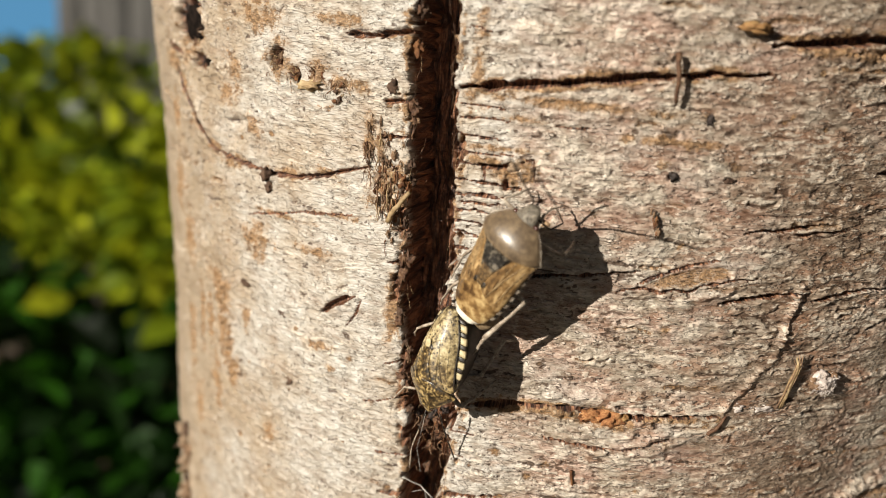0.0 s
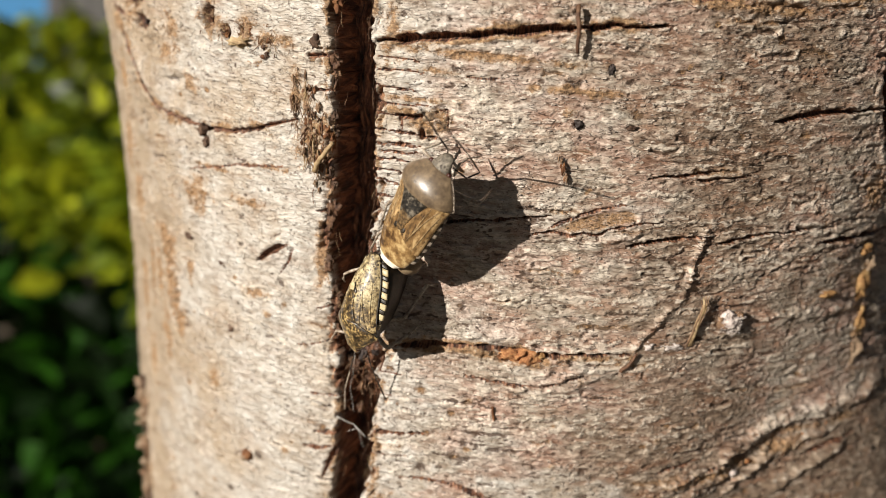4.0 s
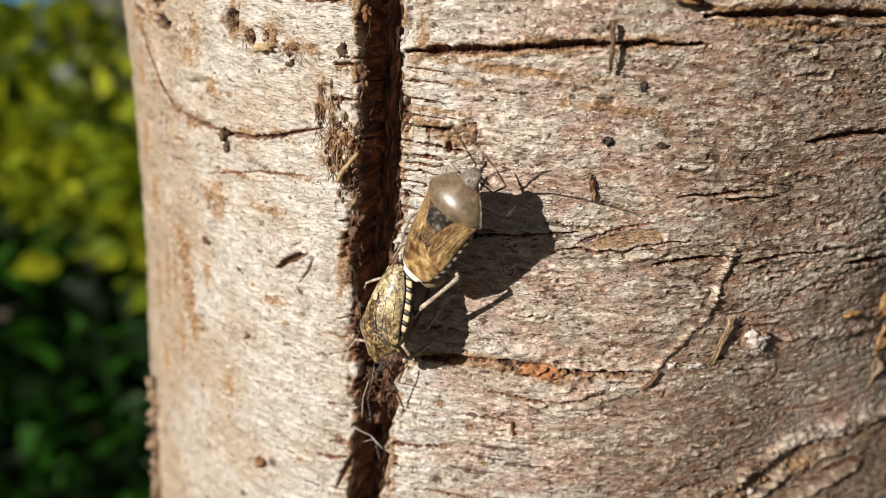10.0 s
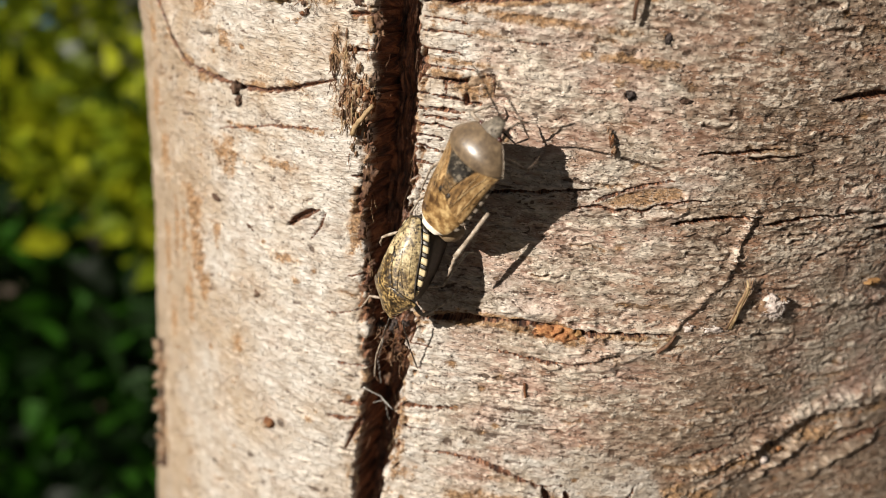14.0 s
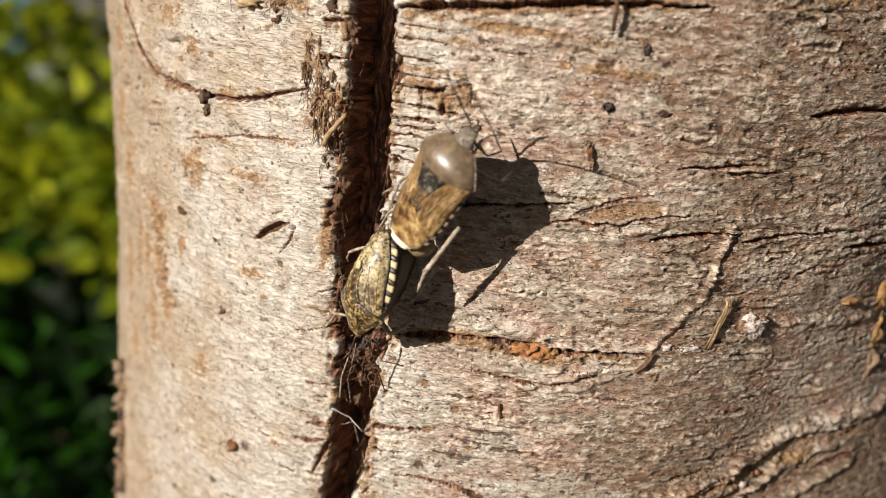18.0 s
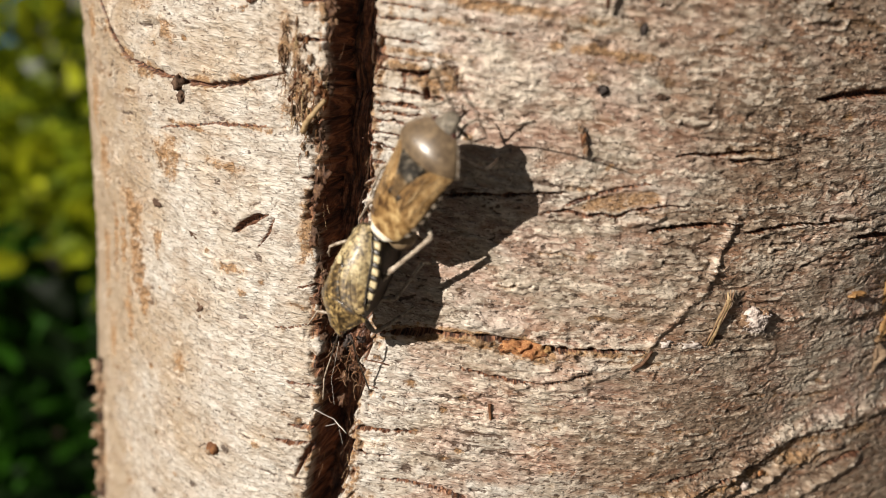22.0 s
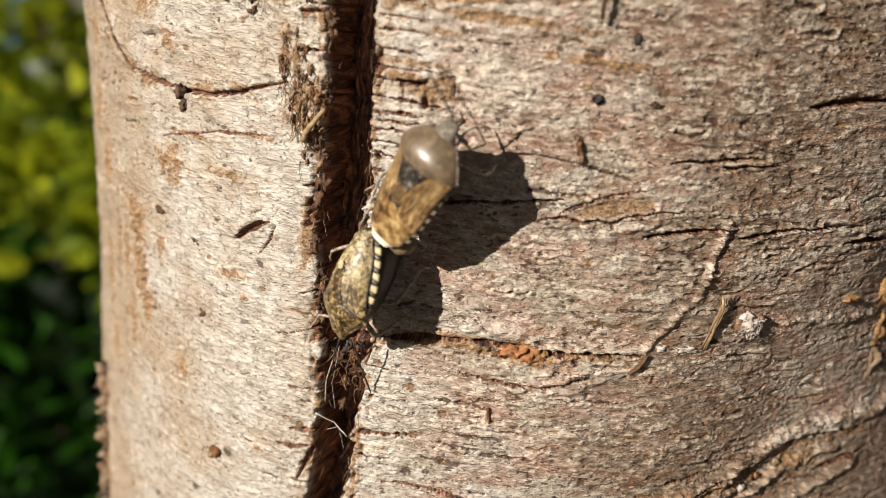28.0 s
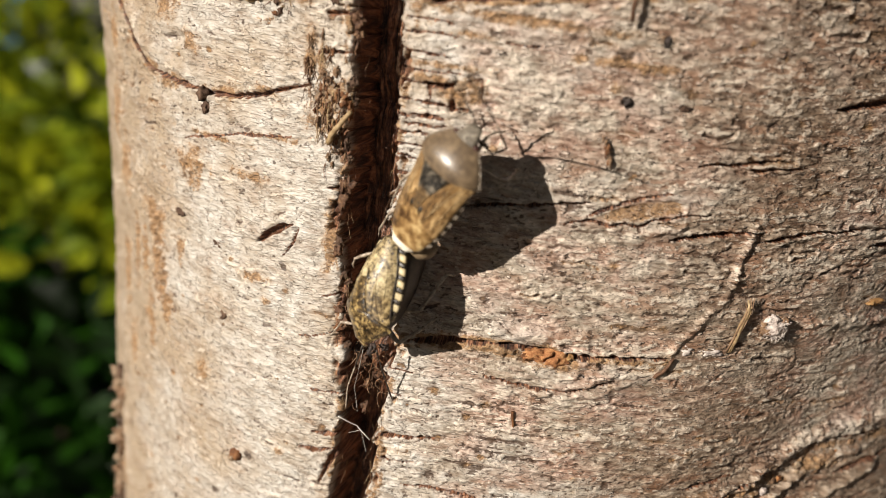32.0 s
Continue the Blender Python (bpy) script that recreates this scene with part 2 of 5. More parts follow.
def shell_material(name, dark, mid, light, pits, rough, coat, pit_scale=3600, hind=None, spread=0.14, fine=1.0, gloss=0.24, streak=1.0, turn=-1.8):
    """The skin of a shield bug: blotched, pricked with small dark pits, glossy. hind: tones of its rear half."""
    n = Nodes(name, rough, 0, 0.5)
    v = n.coords()
    big, small = n.noise(v, 700 * fine, 4, 0.65, (1, streak, 1)), n.noise(v, 2200 * fine, 4, 0.65, (1, streak, 1))
    tone = n.math("ADD", n.math("MULTIPLY", big, 0.5), n.math("MULTIPLY", small, 0.5))
    col = n.ramp(tone, (0.5 - spread, dark), (0.5, mid), (0.5 + spread, light))
    if hind:
        away = n.tree.nodes.new("ShaderNodeSeparateXYZ")
        n.tree.links.new(v, away.inputs[0])
        y = n.math("ADD", n.math("MULTIPLY", away.outputs["Y"], 1000.0), n.math("MULTIPLY", n.math("SUBTRACT", big, 0.5), 2.5))
        back_half = n.ramp(n.math("SUBTRACT", turn, y), (0.0, 0), (0.5, 1))
        col = n.mix(back_half, col, n.ramp(tone, (0.5 - spread, hind[0]), (0.5, hind[1]), (0.5 + spread, hind[2])))
    spot = n.cells(v, pit_scale)
    size = n.math("MULTIPLY", n.ramp(n.noise(v, 900, 3), (0.38, 0.1), (0.68, 0.62)), pits)
    hole = n.ramp(n.math("DIVIDE", spot, n.math("ADD", size, 0.02)), (0.55, 1), (0.95, 0))
    n.set("Base Color", n.mix(hole, col, (0.03, 0.017, 0.008)))
    n.set("Normal", n.bump(n.math("SUBTRACT", small, hole), 0.35, 0.00006))
    n.set("Coat Weight", coat).set("Coat Roughness", gloss)
    return n.mat


BARK = bark_material()
FIBRE = plain("bast_fibre", (0.035, 0.015, 0.008), (0.1, 0.046, 0.023), (0.24, 0.14, 0.075), 900)
RUST = plain("rusty_bark_crumb", (0.04, 0.016, 0.008), (0.14, 0.055, 0.02), (0.28, 0.13, 0.05), 700, 0.85, 0.6, 0.0002)
CRUST = plain("pale_brown_crust", (0.1, 0.06, 0.035), (0.26, 0.18, 0.115), (0.46, 0.36, 0.26), 600, 0.9, 0.7, 0.0003)
ORANGE = plain("orange_rotten_wood", (0.09, 0.032, 0.012), (0.32, 0.135, 0.05), (0.56, 0.31, 0.14), 1100, 0.85, 0.8, 0.0003)
YELLOW = plain("yellow_crust", (0.09, 0.042, 0.014), (0.25, 0.13, 0.045), (0.46, 0.31, 0.14), 600, 0.8, 0.6, 0.0002)
STALK = plain("red_brown_stalk", (0.06, 0.03, 0.016), (0.2, 0.118, 0.066), (0.38, 0.25, 0.155), 900, 0.8, 0.6, 0.0002)
STRAW = plain("dry_straw", (0.13, 0.08, 0.038), (0.33, 0.225, 0.115), (0.55, 0.42, 0.25), 500, 0.7, 0.4, 0.0001)
WOOL = plain("white_wool", (0.25, 0.19, 0.16), (0.58, 0.5, 0.46), (0.8, 0.74, 0.7), 1200, 0.95, 0.8, 0.0003)
DARK = plain("dark_dried_bud", (0.012, 0.009, 0.008), (0.035, 0.025, 0.022), (0.09, 0.06, 0.05), 900, 0.7, 0.5, 0.0002)
# black for the unlit depth of the knot holes, put into colour
HOLE_SHADE = plain("knot_hole_shade", (0.003, 0.002, 0.002), (0.008, 0.006, 0.005), (0.03, 0.02, 0.016), 900, 0.9, 0.5, 0.0002, Specular_IOR_Level=0.05)
SPOT = plain("brown_bark_wart", (0.025, 0.013, 0.008), (0.075, 0.04, 0.024), (0.18, 0.11, 0.07), 900, 0.85, 0.6, 0.0002)
SILK = plain("pale_silk", (0.25, 0.24, 0.22), (0.42, 0.4, 0.37), (0.55, 0.53, 0.5), 800, 0.35)

# ---- the trunk: height of the bark over a round, slightly uneven stem ----
ZC = 1.18                      # the height that z = 0 mm means on the bark
ROUND = 75.0                   # mm of bark to one radian round the stem


def stem_radius(z):
    return 0.0738 + 0.0042 * np.tanh((z - 1.2) / 0.065)


def skin(s, z, off=0.0):
    """The place on the stem s mm round it (0 faces -y), z mm up and off mm out of the bark."""
    zz = ZC + z * MM
    r = float(stem_radius(zz)) + off * MM
    return Vector((r * math.sin(s / ROUND), -r * math.cos(s / ROUND), zz))


def skin_frame(s, z, off=0.0):
    """Axes on the bark: x round the stem, y up, z out."""
    a = s / ROUND
    out, side = Vector((math.sin(a), -math.cos(a), 0)), Vector((math.cos(a), math.sin(a), 0))
    return Matrix.Translation(skin(s, z, off)) @ Matrix((side, (0, 0, 1), out)).transposed().to_4x4()


def lattice(x, y, seed):
    h = (x.astype(np.int64) * 374761393 + y.astype(np.int64) * 668265263 + seed * 974634777) & 0xFFFFFFFF
    h = ((h ^ (h >> 13)) * 1274126177) & 0xFFFFFFFF
    return ((h ^ (h >> 16)) & 0xFFFF) / 65535.0


def field(x, y, seed, octaves=3):
    """Smooth noise in -1..1 over arrays."""
    total, weight, amp = 0.0, 0.0, 1.0
    for k in range(octaves):
        xi, yi = np.floor(x), np.floor(y)
        u, w = x - xi, y - yi
        u, w = u * u * (3 - 2 * u), w * w * (3 - 2 * w)
        a, b = lattice(xi, yi, seed + k), lattice(xi + 1, yi, seed + k)
        c, d = lattice(xi, yi + 1, seed + k), lattice(xi + 1, yi + 1, seed + k)
        total = total + amp * (a + (b - a) * u + (c - a) * w + (a - b - c + d) * u * w)
        weight, amp, x, y = weight + amp, amp * 0.5, x * 2.03 + 7.1, y * 2.03 + 3.7
    return 2 * total / weight - 1


def ease(a, b, x):
    t = np.clip((x - a) / (b - a), 0, 1)
    return t * t * (3 - 2 * t)


# the long upright fissure: its two lips, from the top down, as (s, z)
LIP_L = [(-17.0, 40), (-17.4, 21.8), (-17.7, 15.3), (-17.4, 5), (-17.4, -3.6), (-17.8, -10.7), (-16.5, -17), (-16.2, -22.3), (-15.2, -29.6), (-15.4, -40), (-15.6, -54), (-16, -75)]
LIP_R = [(-13.0, 40), (-12.8, 22.2), (-12.5, 15.8), (-11.9, 9.4), (-11.6, 3.2), (-11.2, -3.2), (-10.9, -9.3), (-9.8, -17.6), (-9.2, -23.8), (-9.3, -28.9), (-10.1, -35), (-10.3, -43.9), (-11.8, -53), (-12.5, -75)]
# cracks: line of (s, z), width, depth, all mm
CRACKS = [
    ([(-11.6, 14.0), (-5.5, 14.8), (-0.8, 15.6), (9.3, 17.2), (20.3, 18.3)], 0.75, 1.6),
    ([(19.8, 21.2), (26.5, 21.9), (33.5, 22.9), (41.6, 23.3), (49, 23.9)], 0.75, 1.6),
    ([(-3.5, -6.2), (2.6, -5.1), (10.3, -3.7)], 0.28, 0.7),
    ([(10.2, -5.3), (12.0, -4.2), (14.1, -3.2), (16.4, -2.4), (19.0, -1.9)], 0.26, 0.4),
    ([(8.0, -6.2), (11.4, -5.6), (12.9, -5.8), (16.3, -5.6), (17.6, -4.9), (21.0, -4.0), (24.2, -3.7)], 0.3, 0.55),
    ([(19.9, -6.9), (24.5, -5.8), (31.7, -5.0)], 0.38, 0.9),
    ([(32.1, -6.1), (36.7, -5.1), (45.6, -4.2)], 0.4, 0.9),
    ([(-9.7, -23.2), (-2.7, -21.5), (4.2, -21.0), (8.4, -21.0), (11.2, -21.2), (15.3, -20.9), (23.2, -20.6)], 0.62, 1.0),
    ([(2.0, -25.0), (7.7, -25.7), (12.6, -25.4), (17.2, -23.6)], 0.25, 0.5),
    ([(-63.3, 12.6), (-60.5, 8.6), (-57.6, 6.0), (-55.2, 3.8), (-53.2, 2.4), (-50.5, 1.2)], 1.1, 1.5),
    ([(-51.5, 1.5), (-48.3, 1.0), (-39.3, 0.3), (-32, 0.9), (-26.7, 2.4), (-22.5, 3.8)], 0.55, 0.8),
    ([(-66, 14.4), (-62, 13.8), (-58, 13.0)], 0.6, 1.0),
    ([(-26.2, 18.0), (-21.2, 18.5), (-16.5, 19.3)], 0.5, 1.0),
    ([(-20.9, 11.3), (-16.5, 11.8)], 0.35, 0.8),
    ([(-21.4, 7.3), (-16.4, 8.0)], 0.35, 0.8),
    ([(-21.7, -25.5), (-18.2, -24.4), (-15, -23.2)], 0.16, 0.25),
    ([(-19.6, -7.2), (-16.5, -6.5)], 0.3, 0.7),
    ([(-19.1, -20.0), (-15.6, -18.6)], 0.16, 0.25),
    ([(36.1, 8.9), (42.4, 10.0), (54.0, 11.1)], 0.5, 1.0),
    ([(47.6, -6.2), (56.8, -5.8), (66, -5.1)], 0.5, 1.0),
    ([(21.3, 1.6), (26.7, 2.1), (30.8, 2.8)], 0.3, 0.6),
    ([(27.5, 1.4), (34.8, 2.3)], 0.25, 0.5),
    ([(49.5, 26), (51.1, 17.9), (53.7, 11.2), (58.7, 4.6), (66.3, -3.0), (74.6, -12.7), (82.5, -21.6), (82.5, -30.8)], 1.3, 2.6),
    ([(-28.8, -15.5), (-26.4, -13.7), (-23.6, -12.2)], 0.6, 0.9),
    ([(-24.7, -16.1), (-23.4, -14.3), (-22.8, -12.5)], 0.22, 0.5),
    ([(29, -41.6), (35, -39.2), (40.5, -37.4), (46.8, -36.0), (47.6, -34.4), (52.5, -32.9), (58.8, -32.9), (67.2, -32.4), (75, -29.6)], 0.38, 0.6),
    ([(30, -37.8), (37, -36.4)], 0.35, 0.5), ([(56, -38.5), (62, -37), (68, -36.2)], 0.5, 0.8),
    ([(-6.2, -41.2), (-1.2, -40.7), (2.8, -41.1), (6.9, -42.4), (9.6, -43.4), (13.5, -42.9)], 0.45, 0.6),
    ([(-10.6, -35.5), (-7.4, -35.1), (-4.7, -34.7), (-1.8, -34.2)], 0.5, 0.9), ([(-9.9, -38.7), (-7.1, -38.2), (-4.9, -37.9)], 0.4, 0.7),
    ([(-20.6, -40.2), (-18.1, -39.9), (-15.4, -38.9)], 0.5, 0.8), ([(-15.0, -38.5), (-16.2, -41.4), (-17.3, -44.4)], 0.6, 0.8),
    ([(11.0, -43.6), (11.9, -45.4), (12.8, -47.5)], 0.8, 1.4), ([(13.8, -43.8), (15.2, -46.2), (15.6, -48)], 0.6, 1.2),
    ([(22.6, -44.8), (23.4, -42.0)], 0.25, 0.5),
    ([(-43.2, -6.0), (-32.0, -3.4), (-24.9, -2.6)], 0.3, 0.25),
    ([(-8.8, 5.8), (-6, 6.3), (-3.1, 7.2)], 0.3, 0.9), ([(-10.7, 1.8), (-8.4, 1.7), (-6.3, 2.1)], 0.24, 0.7), ([(-3.1, 7.1), (-2.7, 4.8)], 0.18, 0.4),
    ([(-8.6, 5.8), (-8.2, 4.4)], 0.18, 0.4), ([(-1.2, 11.0), (2.4, 11.3)], 0.2, 0.4),
    ([(-15.0, -31.5), (-19.5, -32.0)], 0.3, 0.5), ([(-15.0, -37.0), (-19, -37.6)], 0.35, 0.6),
]
# ticks that run from the right lip into the bark: (z, length)
TICKS = [(12.2, 4.6), (10.9, 5.5), (9.0, 4.5), (7.2, 6.5), (6.0, 7), (4.1, 7.4), (2.6, 5.6), (0.9, 5.2), (-0.6, 3.5), (-1.9, 3.2), (-3.8, 2.5), (-26.5, 5), (-29.6, 4), (20, 2.5)]
# ridges and swellings: line, width, height
RIDGES = [
    ([(22.6, -20.8), (23.6, -19.2), (25.2, -17.4), (27.2, -14.9), (28.6, -12.7), (29.1, -10.2), (29.8, -7.5), (30.8, -2.0)], 0.5, 0.4), ([(28.3, -12.6), (28.9, -10.2), (29.6, -7.4), (30.0, -5.8)], 0.42, 0.2),
    ([(27, -41.2), (34, -39.4), (40, -37.4), (44.5, -35.2), (49.5, -32.6), (55, -31.6), (61, -31.6), (67, -30.8), (74.6, -28)], 1.0, 0.85),
    ([(42, -43), (46, -40.2), (50.5, -37.6), (54.9, -36.0), (61, -35.0)], 0.75, 0.9), ([(50, -44), (57, -40.4), (65, -37)], 0.9, 0.8), ([(33, -42.5), (38, -40.8), (43, -39.6)], 0.6, 0.6),
    ([(2, -23.8), (6, -24.7), (10, -25.0), (14, -24.3), (17.5, -22.9)], 0.35, 0.45), ([(0, -24.6), (6, -26.2), (11, -26.5), (16, -25.2), (20, -23.4)], 0.35, 0.35), ([(3, -23.2), (8, -23.9), (13, -23.4)], 0.35, 0.4), ([(4, -27.0), (10, -27.4), (16, -26.6)], 0.3, 0.2), ([(0, -19.9), (8, -19.3), (14, -19.8)], 0.9, 0.45),
    ([(12, -5.5), (15, -6.5), (19, -6.1), (23, -4.3)], 0.35, 0.35),
    ([(12, -7.3), (17, -7.0), (22, -5.2)], 0.5, 0.25),
    ([(40, -16), (48, -16.2), (55, -16.2), (62, -16)], 0.7, 0.4), ([(34, 20), (42, 19.2), (50, 20.4)], 0.5, 0.1),
    ([(-62, 14), (-57.5, 9.6), (-54.5, 4.8), (-48, 2.6), (-39, 1.9)], 0.8, 0.4),
    ([(-8, 10.2), (-1, 9.8), (6, 10.0), (11, 11.2)], 0.5, 0.14), ([(-2, 5.6), (8, 5.2), (16, 6.0), (26, 6.6)], 0.5, 0.16),
    ([(32, 7), (44, 8.2), (52, 9.2)], 0.5, 0.15), ([(-45, -9), (-38, -8.4), (-30, -8)], 0.6, 0.15),
]
# hollows: s, z, radius round and up, depth
PITS = [(-5.8, 4.1, 0.6, 0.75, 0.9), (12.0, 7.0, 0.62, 0.55, 0.5), (14.8, 13.3, 0.42, 0.65, 0.5), (18.2, 7.1, 0.75, 0.35, 0.4), (-57.2, 17.6, 4.8, 3.6, 2.6), (-53.4, 12.6, 2.4, 1.2, 1.6), (-36.7, 14.5, 1.5, 1.4, 2.2), (-33.4, 12.9, 0.9, 1.0, 2.0), (-44.5, 5.8, 2.0, 1.0, 0.6), (8.9, -21.7, 3.6, 0.9, 0.8), (-29, 22.5, 1.4, 0.7, 0.9), (-5.4, 6.2, 1.0, 0.7, 0.5)]
# rusty or crumbly patches: s, z, reach round and up
STAINS = [(-52.0, -17.6, 1.8, 1.3), (-50.9, -20.2, 1.5, 2.3), (-50.4, -23.6, 1.4, 2.5), (-49.5, -27.0, 1.7, 2.2), (-48.3, -29.4, 2.0, 1.6), (-20.1, 2.2, 1.7, 3.4), (-21.3, 6.5, 0.8, 2.0), (-41.4, -8.7, 3.2, 1.8), (-41, -11, 1.2, 1.2), (-52.4, -16.8, 2.4, 1.6), (-49.8, -19.5, 2.0, 3.0), (-50, -24, 2.2, 3.6), (-48.8, -27.5, 1.8, 3.4), (-55, -24, 1.2, 4), (-53, -33, 1.5, 4), (-62, -14, 2.5, 4), (-64, -30, 2, 6), (-60, -40, 2, 4), (-44, -21, 1.0, 1.6), (-38, -36, 1.2, 1.5), (-29, -20, 2.5, 0.7), (-30, -8, 3, 0.6), (-66, -6, 2, 4), (-47, 9, 2, 1.5), (-40, 19, 4, 2), (-47.5, -30, 1.6, 2.8), (-58, -24, 1.0, 5), (-36, 14.2, 2.6, 2.4), (-56, 16, 3.4, 4), (-22.6, 6.5, 0.9, 3.2), (-20, 1.5, 2.6, 3.2), (-26, 12.5, 3.2, 0.9),
          (-30, 14, 1.2, 1.6), (-41.8, 5.8, 1.6, 1.2), (-4.8, 11.3, 2.4, 0.45), (-9, 6.5, 2.5, 0.5), (-6, 8, 4, 0.35), (9.5, -22.2, 5, 0.9), (2, -22.0, 7, 0.5), (-4, -22.4, 4, 0.35), (18, -21.3, 4, 0.4), (-5.6, 5.4, 2.6, 1.2), (-3.6, 5.8, 1.2, 1.4), (0, 13.4, 12, 0.55), (30, 20.9, 10, 0.5), (62.3, -12, 1.6, 4), (64, -21, 1.6, 5), (44, -38.0, 3, 0.8), (52, -36.4, 4, 1.5), (40, -39.2, 3, 1.2), (54, -34.0, 3, 0.7), (64, -33.6, 3, 0.7), (34, -39.8, 2.5, 0.7), (-71, -57, 3, 6), (-68, -66, 3, 6), (2.6, -47.0, 4.5, 1.6), (6, -45.9, 3, 0.6), (12.8, -45.6, 1.6, 1.8), (-9.6, -37.0, 0.9, 2.6), (-9.4, -43.5, 1.0, 3.2), (-8.2, -45.2, 1.8, 1.0), (30, -43, 2.2, 2.0), (34, -44.5, 2.5, 1.6), (41, -38.8, 2.2, 1.0),
          (-10, 16, 0.9, 5), (-18.6, -12, 0.9, 4), (-65, 4, 2, 3), (-63, 12, 3, 2), (-27, 19.5, 3, 0.8), (-45, 12, 1.5, 2), (-47, 0.2, 2, 0.7), (11, 10.6, 5, 0.5), (57, 0, 3, 2), (60, -8, 2, 1.5), (-60, 9, 1.2, 1.5), (-56, 4.4, 1.5, 0.8), (-51, 1.9, 2, 0.6), (-45, 1.0, 2.5, 0.6), (-35.5, 0.9, 3, 0.7), (-29, 2, 2.5, 0.8), (-37, -4.6, 6, 0.4), (-27, -2.9, 3, 0.4)]


def along(line, S, Z):
    """Distance from a line, and how far along it, over arrays."""
    best, part = np.full(S.shape, 1e9), np.zeros(S.shape)
    for i, ((a, b), (c, d)) in enumerate(zip(line, line[1:])):
        k = np.clip(((S - a) * (c - a) + (Z - b) * (d - b)) / ((c - a) ** 2 + (d - b) ** 2), 0, 1)
        dist = np.hypot(S - a - k * (c - a), Z - b - k * (d - b))
        nearer = dist < best
        best, part = np.where(nearer, dist, best), np.where(nearer, (i + k) / (len(line) - 1), part)
    return best, part


def near(S, Z, line, reach):
    """Slices of the grid round a line."""
    a = np.array(line, float)
    c0, c1 = np.searchsorted(S[0], (a[:, 0].min() - reach, a[:, 0].max() + reach))
    r0, r1 = np.searchsorted(Z[:, 0], (a[:, 1].min() - reach, a[:, 1].max() + reach))
    return slice(r0, r1), slice(c0, c1)


def bark_relief(S, Z):
    """Height of the bark in mm; the masks inner bark, rust, paleness, darker grey tone; and the flakes (+) and hollows
    (-).
    """
    rng = np.random.default_rng(4)
    rough = (0.42 + 0.23 * ease(-16, -6, S)) * (1 - 0.45 * ease(40, 70, S))
    H = 0.9 * field(S / 26, Z / 34, 1, 2) + 0.25 * field(S / 7, Z / 3.2, 5, 3)
    H += 10 * ease(42, 85, S) * ease(125, 95, S) * ease(-8, -62, Z) * ease(-180, -90, Z)
    H += 1.2 * ease(-45, -75, S) * ease(-125, -95, S) * ease(-2, 18, Z) * ease(120, 50, Z)
    H += 1.2 * ease(40, 85, S) * ease(125, 95, S)
    tilt = Z - 0.1 * np.clip(S - 20, 0, 60)
    H += rough * (0.12 * field(S / 3.4, tilt / 0.7, 9, 3) + 0.07 * field(S / 1.1, Z / 0.4, 14, 3))
    # thin plates that peel along level lines
    plates = ease(0.02, 0.09, field(S / 5.5, tilt / 1.15, 121, 4))
    scales = ease(0.1, 0.16, field(S / 2.0, tilt / 0.55, 127, 3) + 0.3 * field(S / 14, Z / 6, 129, 2))
    H += rough * (0.1 * plates + 0.1 * scales)
    fleck = 0.55 * (scales - 0.3) * rough + 0.3 * (plates - 0.5) * rough
    # raised pale flakes, thicker along level rows
    rows = field(S / 16, tilt / 1.5, 17, 2)
    flakes = ease(0.30, 0.36, field(S / 1.0, Z / 0.42, 21, 3) + 0.6 * rows - 0.1 * ease(-8, -14, S))
    H += 0.13 * rough * flakes
    fleck += 0.9 * flakes * rough
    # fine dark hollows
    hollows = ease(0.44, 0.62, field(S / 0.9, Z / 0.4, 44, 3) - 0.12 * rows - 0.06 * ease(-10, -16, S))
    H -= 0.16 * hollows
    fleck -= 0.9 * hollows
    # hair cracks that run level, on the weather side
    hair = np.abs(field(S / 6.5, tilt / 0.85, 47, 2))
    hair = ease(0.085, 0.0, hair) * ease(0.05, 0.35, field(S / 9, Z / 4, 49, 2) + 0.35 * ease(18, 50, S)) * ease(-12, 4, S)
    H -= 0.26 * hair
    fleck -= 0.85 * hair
    inner, rust = np.zeros_like(S), np.zeros_like(S)
    pale = 0.8 + 0.12 * ease(-9, -17, S) - 0.4 * ease(-11, 0, S) - 0.2 * ease(0, 30, S)
    # darker grey right of the fissure, less farther right, more below the callus ridge
    grey_tone = 0.7 * ease(6, 32, S) * (1 - 0.95 * ease(36, 56, S)) + 0.7 * ease(40, 52, S) * ease(-33, -37, Z - 0.25 * (S - 45)) + 0.15 * ease(-20, -45, Z) * ease(0, 20, S)
    # a worn bleached patch at the foot of the wound
    bare = ease(0.55, -0.35, np.hypot((S - 18) / 13, (Z + 48) / 8.5) - 0.75 + 0.8 * field(S / 4, Z / 2.5, 141, 3)) * ease(30, 25, S - 0.6 * (Z + 44))
    bare = np.maximum(bare, 0.8 * ease(0.4, -0.2, np.hypot((S + 6) / 4, (Z + 40) / 3.5) - 0.7 + 0.8 * field(S / 3, Z / 2, 143, 3)))
    pale, grey_tone = pale + 0.75 * bare, grey_tone * (1 - bare)
    # short level lenticel scars, strewn all over
    for k in range(360):
        a, b = rng.uniform(-84, 88), rng.uniform(-68, 34)
        length, thin, deep = rng.uniform(0.8, 5) * (1.4 if a > -8 else 0.7), rng.uniform(0.12, 0.22), rng.uniform(0.08, 0.3)
        line = [(a - length / 2, b), (a, b + rng.uniform(-0.2, 0.2)), (a + length / 2, b + rng.uniform(-0.3, 0.5))]
        w = near(S, Z, line, 1.2)
        d, t = along(line, S[w], Z[w] + 0.3 * field(S[w] / 0.9, Z[w] / 0.9, 19, 2))
